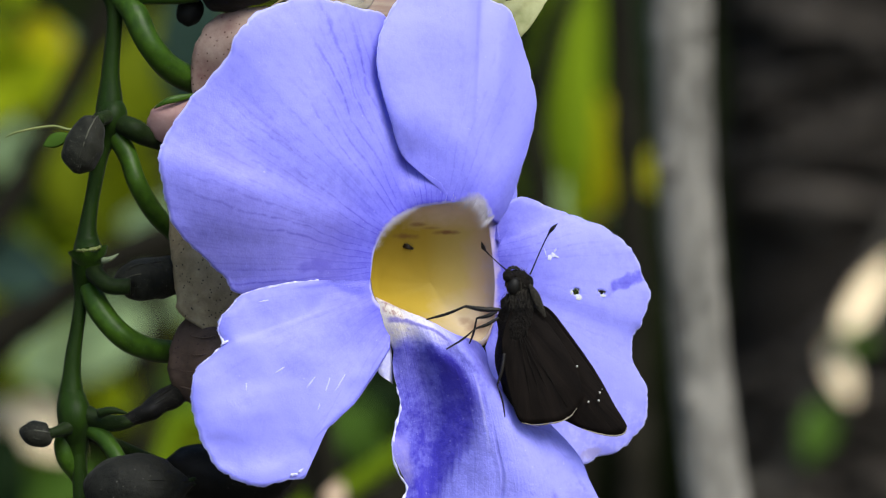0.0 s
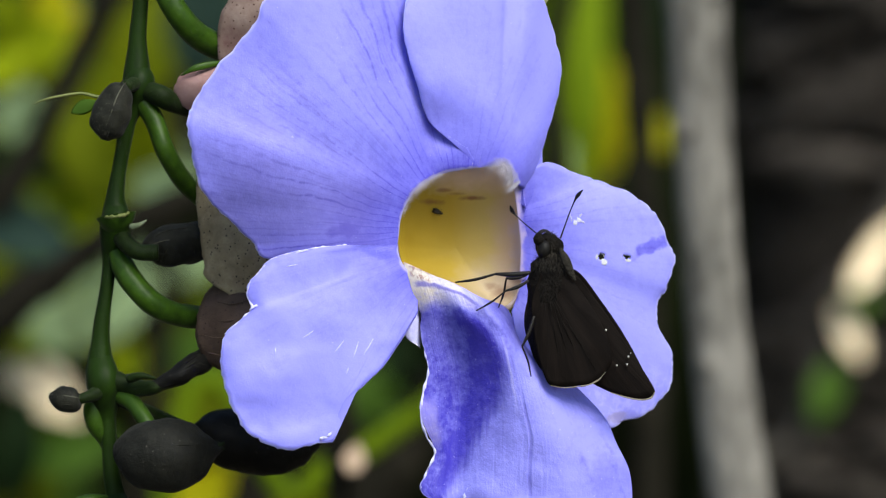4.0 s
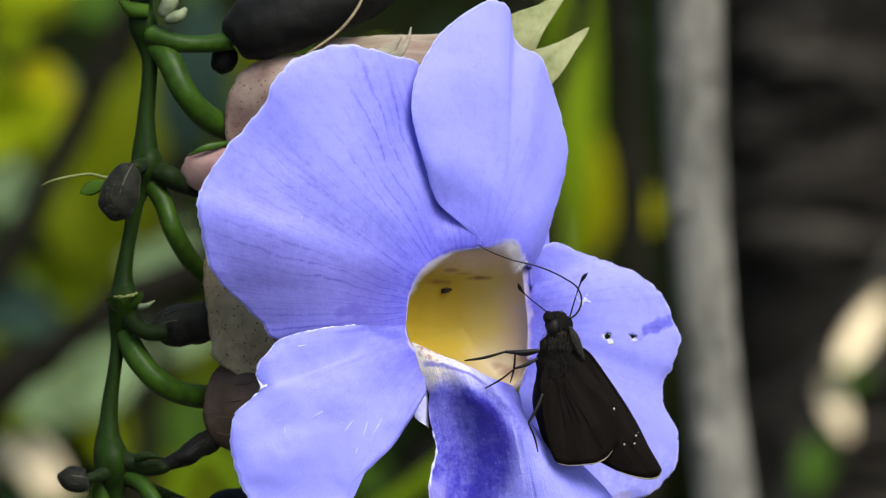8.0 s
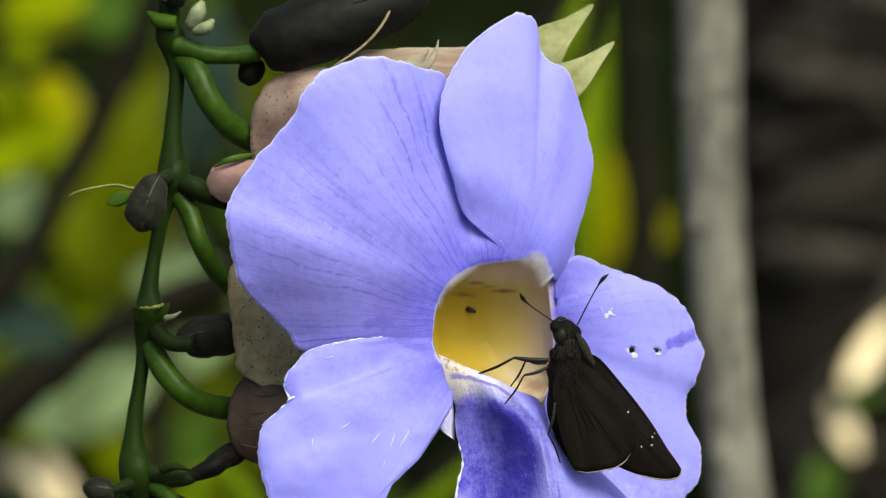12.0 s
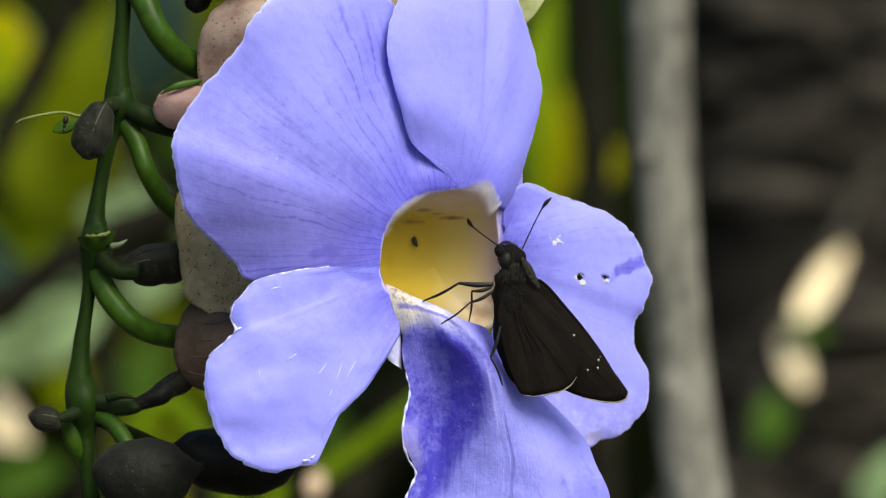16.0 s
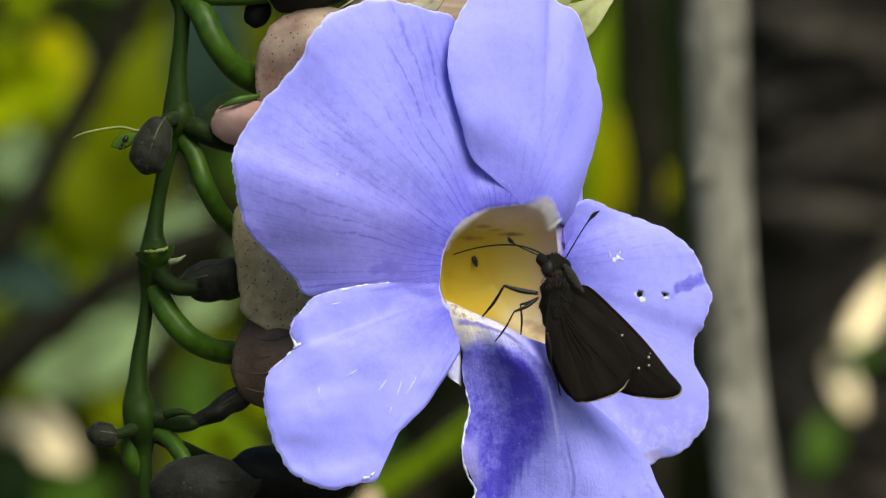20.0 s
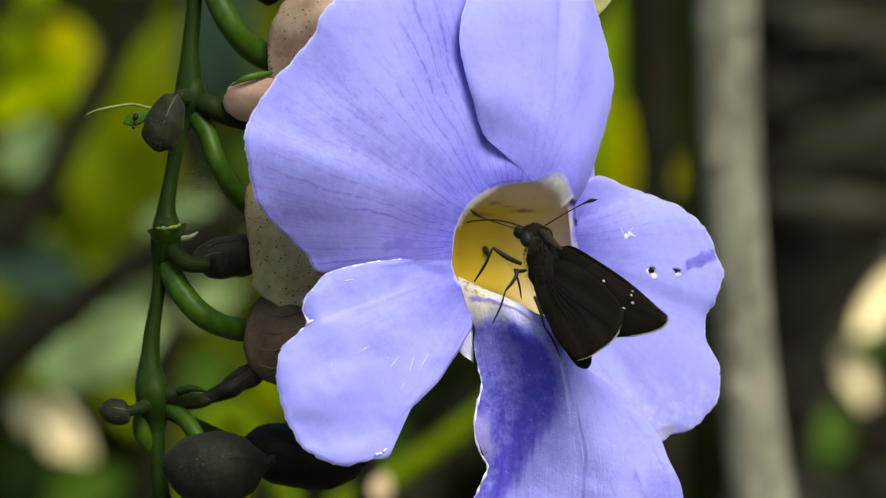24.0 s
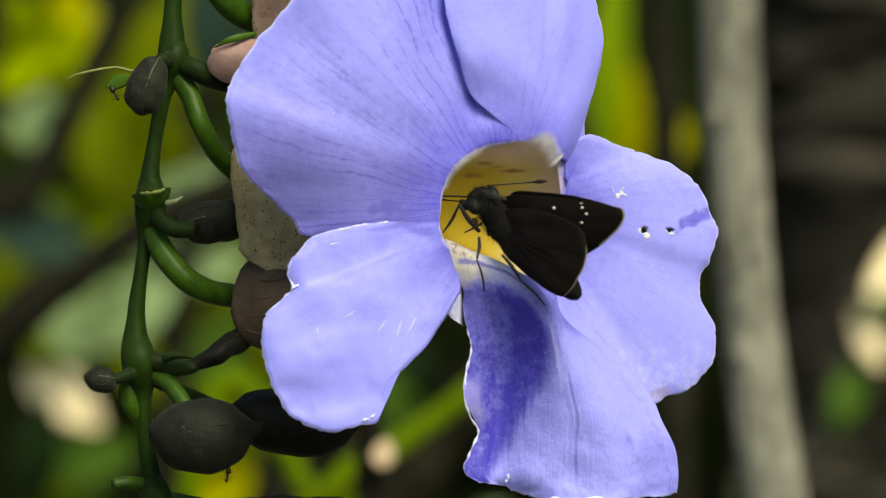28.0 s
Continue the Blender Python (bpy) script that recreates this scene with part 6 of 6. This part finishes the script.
    for hip, upper, lower in (((8.0, -8.0, -8.5), 4.9, 6.0), ((7.8, -9.0, -9.6), 3.6, 5.0), ((7.6, -6.0, -8.8), 3.0, 4.8), ((8.6, -9.5, -14.6), 4.6, 4.9)):
        pair = []
        stout = 1.45 if not legs else 1.0
        for name, length, r in (("femur", upper, 0.25 * stout), ("tibia", lower, 0.14 * stout)):
            pair.append(part(name, rod([Vector(hip), Vector(hip) + Vector((length * 0.5, -0.1, 0.18)), Vector(hip) + Vector((length, 0, 0))], [r * 0.8, r * 1.1, r * 0.55], 12, 7, 0.05), M_LEG, bf, pivot=hip))
        legs.append((Vector(hip), upper, lower, pair))
    return bf, (fore, far), (hind, abdomen), feelers, tongue, legs


bf, forewings, hindwings, feelers, tongue, legs = build_butterfly()


# ---- small insects ----
def ant(name, label, place, length, mat=M_INSECT):
    """A tiny insect, its length along x: abdomen, waist, head, six legs."""
    p = Vector(place)
    ob = thing(name, label, "insect", place, "ants on the vine")
    part("abdomen", ball(p + Vector((-0.3 * length, -0.25, 0)), (0.26 * length, 0.17 * length, 0.17 * length)), mat, ob)
    part("thorax", ball(p + Vector((0.05 * length, -0.25, 0)), (0.16 * length, 0.09 * length, 0.09 * length)), mat, ob)
    part("head", ball(p + Vector((0.34 * length, -0.25, 0)), (0.14 * length, 0.11 * length, 0.11 * length)), mat, ob)
    for s in (-1, 1):
        for x, reach in ((-0.06, -0.2), (0.05, 0.0), (0.14, 0.2)):
            a = p + Vector((x * length, -0.25, 0))
            part("leg", rod([a, a + Vector((reach * length * 0.6, -0.2, s * 0.22 * length)), a + Vector((reach * length, 0.2, s * 0.36 * length))], [0.05, 0.05, 0.03], 8, 5), mat, ob)
    return ob


def beetle(place):
    """A tiny plump beetle, its length along x."""
    p = Vector(place)
    ob = thing("beetle", "tiny dark brown beetle inside the yellow throat", "insect", place)
    for s in (-1, 1):
        part("wing_case", ball(p + Vector((-0.15, -0.3, s * 0.13)), (0.68, 0.3, 0.26), s * 4), M_INSECT, ob)
        for x in (-0.3, 0.1, 0.4):
            a = p + Vector((x, -0.2, s * 0.2))
            part("leg", rod([a, a + Vector((0.05, -0.05, s * 0.25)), a + Vector((0.0, 0.2, s * 0.4))], [0.04, 0.035, 0.02], 6, 5), M_INSECT, ob)
    part("head", ball(p + Vector((0.62, -0.28, 0)), (0.24, 0.2, 0.22)), M_INSECT, ob)
    return ob


throat_bug = beetle((-5.0, 6.9, 0.3))
bud_ant = ant("ant", "small dark ant on a bud", (-49.5, 1.0, 18.6), 2.3)
low_ant = ant("ant", "small dark ant on the plump bud", (-47.3, 1.0, -29.9), 2.2)


def glide(table, t):
    """Values of a table of (t, ...) rows between its rows."""
    if t <= table[0][0]:
        return table[0][1:]
    for a, b in zip(table, table[1:]):
        if t <= b[0]:
            f = (t - a[0]) / (b[0] - a[0])
            return tuple(p + (q - p) * f for p, q in zip(a[1:], b[1:]))
    return table[-1][1:]


# seconds, head in mm (x, z) and depth, turn of the body to its left in degrees, lift of the wing tips towards the viewer
EARLY = [
    (0, (10.4, -6.0, -4.9), 0, 0), (3, (10.9, -6.0, -4.8), -1, 0), (5.5, (11.0, -6.0, -4.7), -1, 0), (8, (11.2, -6.0, -4.5), -2, 0), (8.7, (10.8, -6.0, -4.4), -1, 0), (9.0, (10.0, -6.0, -4.1), 0.5, 0),
    (9.4, (9.6, -6.0, -4.1), 1, 0), (10.6, (8.7, -6.0, -3.6), 4, 4), (12, (8.6, -6.0, -3.9), 3, 4), (13.5, (8.0, -6.0, -3.6), 3, 5), (15.5, (8.2, -6.0, -3.3), 3.6, 5), (16.2, (8.2, -6.0, -3.3), 4, 5.5),
    (17, (8.0, -6.0, -3.1), 4, 6), (18.4, (8.4, -6.0, -3.0), 4, 8), (19, (8.1, -6.0, -3.0), 4, 8), (19.3, (7.0, -6.0, -3.0), 8, 12)]
LATE = [
    (19.6, (6.3, -6.0, -2.2), 9, 14), (20.1, (5.7, -6.0, -2.3), 10, 15), (20.5, (2.9, -5.0, -1.0), 22, 25), (21, (2.4, -5.0, -1.1), 23, 26), (21.5, (2.0, -5.0, -1.0), 22, 26),
    (23.5, (2.2, -5.0, -1.0), 22, 30), (24, (1.4, -5.0, -1.4), 25, 31), (24.5, (0.2, -5.0, -1.1), 26, 29), (25, (-0.2, -5.0, -1.2), 25.5, 28), (25.5, (-0.4, -5.0, -1.0), 29, 33),
    (26.2, (-1.9, -5.0, -1.3), 39, 35), (27, (-4.1, -5.0, -1.6), 49, 38), (28, (-4.4, -5.0, -1.9), 52.5, 39)]
BODY = [(t, p[0], p[1], p[2], turn, lift) for t, p, turn, lift in EARLY + LATE]
# seconds, first angle of the tongue, and its bend over each third, in degrees
TONGUE = [(0, 60, 420, 520, 640), (5.5, 60, 420, 520, 640), (5.8, 40, 330, 480, 600), (6.1, 20, 260, 420, 560), (6.4, 5, 155, 280, 560)]
TONGUE += [(6.7, 30, 70, 120, 180), (7.0, 45, 55, 85, 10),
          (7.3, 18, 82, 50, 120), (7.6, 16, 104, 50, 50), (8.0, -2, 148, 22, -20), (8.5, 5, 140, 30, -20), (8.8, 80, 60, 40, 20), (9.1, 98, 16, 85, 15), (9.4, 85, 70, 50, 10), (9.7, 76, 80, 55, 8),
          (10.0, 72, 75, 58, 8), (10.3, 50, 85, 70, 30), (10.6, 15, 190, 330, 470)]
TONGUE += [(10.8, 8, 290, 500, 640), (11.1, 15, 340, 560, 700), (11.4, 60, 420, 520, 640), (17.3, 60, 420, 520, 640),
          (17.6, 40, 330, 480, 600), (18.0, 20, 270, 430, 560), (18.4, 5, 170, 300, 540), (18.6, 5, 150, 270, 520)]
TONGUE += [(18.8, 50, 85, 60, 40), (19.0, 100, 60, 25, 10), (19.3, 130, 40, 15, 0),
          (20.0, 140, 40, 15, 10), (21.0, 145, 35, 20, 10), (24.0, 150, 30, 15, 5), (25.0, 172, 15, 5, 0), (28.0, 176, 4, 2, 0)]
# seconds and how steeply the tongue dips into the throat, in degrees
TONGUE_DIP = [(0, -3), (8.6, -3), (9.1, 30), (9.9, 30), (10.2, -3), (18.9, -3), (19.3, 40), (21, 50), (25, 62), (28, 66)]
# seconds and how far the coiled tongue is pushed out over the head, 0 to 1
TONGUE_LIFT = [(0, 0), (0.75, 0), (0.9, 1), (1.4, 1), (1.55, 0), (5.4, 0), (5.6, 1), (6.1, 1), (6.5, 0.5), (6.8, 0), (10.4, 0), (10.7, 1), (11.2, 1), (11.5, 0), (17.3, 0), (17.6, 1), (18.2, 0.6), (18.6, 0.3), (18.8, 0)]
# seconds, angle of each feeler in the picture and its slant towards the viewer, in degrees
FEELER_A = [(0, 139, 45), (8, 142, 40), (11, 147, 35), (17, 145, 40), (20, 157, 45), (21, 150, 50), (24, 163, 25), (25, 172, -50), (28, 176, -60)]
FEELER_B = [(0, 67, 20), (8, 75, 40), (11, 63, 10), (17, 66, 15), (19, 58, 15), (20, 60, 20), (21, 52, 25), (23.5, 35, 20), (25, 22, 5), (26, 8, 0), (27, 3, 0), (28, 4, 0)]
# seconds and the feet's places in mm
FEET = [[(t, *p) for t, p in rows] for rows in (
    ((0, (-2.3, -6.0, -9.9)), (8, (-2.2, -6.0, -9.5)), (11, (-3.7, -6.0, -9.6)), (17, (-4.1, -6.0, -9.3)), (20, (-4.1, -6.0, -9.2)), (20.5, (-5.5, -7.0, -8.3)), (23.5, (-6.3, -7.0, -7.9)), (25, (-8.3, -6.0, -7.1)), (28, (-9.7, -5.0, -6.1))),
    ((0, (0.2, -9.0, -14.2)), (8, (0.5, -9.0, -13.6)), (11, (0.5, -9.0, -14.0)), (17, (-2.2, -9.0, -12.4)), (20, (-2.3, -9.0, -12.6)), (20.5, (-3.9, -9.0, -13.0)), (24, (-4.4, -9.0, -13.5)), (25, (-5.5, -9.0, -13.5)), (28, (-4.0, -9.0, -14.3))),
    ((0, (3.5, -4.0, -13.9)), (8, (4.6, -4.0, -12.7)), (11, (0.5, -5.0, -11.2)), (17, (2.9, -5.0, -12.5)), (20, (1.3, -6.0, -11.9)), (25, (-0.7, -6.0, -9.5)), (28, (-6.7, -5.0, -6.1))),
    ((0, (8.7, -8.0, -23.6)), (8, (8.4, -8.0, -22.4)), (11, (8.1, -8.0, -22.3)), (17, (7.0, -8.0, -21.0)), (20, (7.1, -8.0, -21.2)), (21, (6.8, -9.0, -20.5)), (25, (5.2, -9.0, -18.8)), (28, (5.2, -10.0, -17.3))))]


# seconds, and how far the flower sways: turned to its side and tipped back, in degrees
SWAY = [(0, -0.00, -0.00), (1, -0.24, -0.29), (2, 0.15, -0.34), (3, 0.35, -0.60), (3.5, 0.38, -0.69), (5.5, 0.53, -1.00), (6, 0.76, -0.70), (7, 0.70, -0.68), (8, 0.99, -0.69), (9, 1.03, -0.64), (10, 1.16, -0.66), (11, 1.66, -0.62), (12, 2.24, -0.85), (13, 2.79, -1.15), (13.5, 2.93, -1.06), (15.5, 2.14, 0.62), (16, 2.04, 0.89), (17, 2.13, 0.78), (18, 2.21, 0.99), (19, 2.47, 0.90), (20, 2.74, 0.77), (21, 2.48, 0.54), (21.5, 2.53, 0.60), (23.5, 2.68, 0.92), (24, 2.72, 1.06), (25, 2.30, 1.38), (26, 1.64, 1.69), (26.5, 1.70, 2.16), (27, 1.76, 1.64), (28, 1.98, 1.41)]


def body_pose(t):
    x, y, z, turn, lift = glide(BODY, t)
    tip = radians(-53.3 + turn)
    axis = Vector((math.sin(tip), 0, -math.cos(tip)))
    m = Matrix.Rotation(radians(lift * 1.02), 4, axis) @ Matrix.Rotation(radians(-turn), 4, "Y")
    return Matrix.Translation(CENTRE + Vector((x, y, z)) * MM) @ m


def aimed(place, towards):
    """A pose at place (mm from the flower) whose x axis points along towards."""
    x = towards.normalized()
    y = Vector((0, 1, 0)) - x * x.y
    y = y.normalized() if y.length > 1e-3 else Vector((1, 0, 0))
    z = x.cross(y)
    m = Matrix((x, y, z)).transposed().to_4x4()
    return Matrix.Translation(CENTRE + place * MM) @ m


def bent(hip, foot, a, b, lifted):
    """The knee of a leg of two lengths between hip and foot, kept above and in front of the line."""
    d = foot - hip
    r = min(d.length, (a + b) * 0.995)
    along_ = d.normalized()
    s = (a * a - b * b + r * r) / (2 * r)
    h = math.sqrt(max(a * a - s * s, 0.0))
    up = lifted - along_ * lifted.dot(along_)
    return hip + along_ * s + up.normalized() * h, hip + along_ * r


def motions():
    rest = flower.location.copy()
    walk(flower, [(t, Matrix.Translation(CENTRE) @ Matrix.Rotation(radians(tip), 4, "X") @ Matrix.Rotation(radians(side), 4, "Z") @ Matrix.Translation(rest - CENTRE)) for t, side, tip in SWAY])
    steps = sorted({round(k * 0.25, 3) for k in range(113)} | {r[0] for r in BODY})
    walk(bf, [(t, body_pose(t)) for t in steps])
    for w in forewings:
        spot = w.location.copy()
        walk(w, [(t, Matrix.Translation(spot) @ Matrix.Rotation(radians(3.5 * min(1, max(0, glide(BODY, t)[3] - 8) / 13)), 4, "Y")) for t in steps])
    for w in hindwings:
        spot = w.location.copy()
        walk(w, [(t, Matrix.Translation(spot + Vector((0.15, 0, -1.3)) * (MM if w is hindwings[0] else 2.4 * MM) * min(1, max(0, glide(BODY, t)[3] - 5) / 18)) @ Matrix.Rotation(radians(0.11 * max(0, glide(BODY, t)[3] - 4)), 4, "Y")) for t in steps])
    inv = {t: body_pose(t).inverted() for t in steps}
    for k, (f, table) in enumerate(zip(feelers, (FEELER_A, FEELER_B))):
        spot = f.location.copy()
        rows = []
        for t in steps:
            angle, slant = glide(table, t)
            c = math.cos(radians(slant))
            aim = Vector((math.cos(radians(angle)) * c, -math.sin(radians(slant)), math.sin(radians(angle)) * c))
            local = (inv[t].to_3x3() @ aim).normalized()
            rows.append((t, Matrix.Translation(spot) @ Vector((0, 0, 1)).rotation_difference(local).to_matrix().to_4x4()))
        walk(f, rows)
    for hip, a, b, (femur, tibia) in legs:
        table = FEET[[leg[0] for leg in legs].index(hip)]
        rows_a, rows_b = [], []
        for t in steps:
            m = body_pose(t)
            place = ((m @ ((hip - Vector(HEAD)) * MM)) - CENTRE) / MM
            foot = Vector(glide(table, t))
            knee, end = bent(place, foot, a, b, Vector((-0.3, -0.6, 1.0)) if table is not FEET[3] else Vector((-1.0, -0.8, 0.1)))
            rows_a.append((t, inv[t] @ aimed(place, knee - place)))
            rows_b.append((t, inv[t] @ aimed(knee, end - knee)))
        walk(femur, rows_a)
        walk(tibia, rows_b)
    fine = sorted(set([0, 5.3, 28]) | {round(0.7 + k * 0.05, 3) for k in range(19)} | {round(5.4 + k / 15, 4) for k in range(93)} | {round(17.2 + k / 15, 4) for k in range(36)} | {round(11.7 + k * 0.5, 2) for k in range(11)} | {round(20 + k * 0.25, 2) for k in range(32)})
    chains = [[] for _ in tongue]
    for t in fine:
        back = body_pose(t)
        root = ((back @ ((Vector((10.7, -5.5, -4.2)) - Vector(HEAD)) * MM)) - CENTRE) / MM + Vector((-0.9, -1.0, 1.3)) * glide(TONGUE_LIFT, t)[0]
        back = back.inverted()
        first, *bends = glide(TONGUE, t)
        angle, p = first, root
        for k in range(LINKS):
            slant = glide(TONGUE_DIP, t)[0] * min(1.0, 2.5 * k / LINKS)
            turned = Matrix.Rotation(radians(-angle), 4, "Y") @ Matrix.Rotation(radians(slant), 4, "Z")
            aim = turned.to_3x3() @ Vector((1, 0, 0))
            chains[k].append((t, back @ Matrix.Translation(CENTRE + p * MM) @ turned))
            p = p + aim * LINK
            angle += bends[k * 3 // LINKS] * 3 / LINKS
    for link, rows in zip(tongue, chains):
        walk(link, rows)

    def crawl(ob, table):
        walk(ob, [(t, Matrix.Translation(CENTRE + Vector(p) * MM) @ Matrix.Rotation(radians(-turn), 4, "Y")) for t, p, turn in table])

    crawl(throat_bug, ((0, (-5.0, 6.9, 0.3), -20), (3, (-4.7, 6.9, 0.3), -25), (8, (-4.4, 6.8, 0.5), 10), (11, (-4.6, 7.5, -0.2), 0), (12, (-4.6, 7.8, -0.5), -20), (13.5, (-4.9, 7.9, -0.7), -40), (15.5, (-5.1, 8.0, -0.9), -65),
                       (20, (-5.0, 8.2, -1.4), -70), (25, (-5.1, 9.0, -3.8), -70), (28, (-5.1, 9.1, -4.8), -75)))
    crawl(bud_ant, ((0, (-50.0, 6.4, 17.0), 10), (5, (-50.0, 6.4, 17.0), 30), (10, (-50.0, 6.4, 17.2), 0), (14, (-53.5, 1.0, 17.4), -60), (16, (-55.3, 1.0, 15.7), -100), (20, (-55.3, 1.0, 15.2), -120), (25, (-55.5, 1.0, 14.8), -90), (28, (-55.7, 1.0, 13.8), -60)))
    crawl(low_ant, ((0, (-45.0, 8.0, -33.0), 0), (4, (-45.0, 8.0, -33.3), 0), (8, (-44.5, 8.0, -34.3), -40), (22, (-41.1, 9.0, -39.3), -60), (25, (-40.5, 4.0, -39.8), -80), (28, (-40.3, 1.0, -40.0), -100)))


motions()
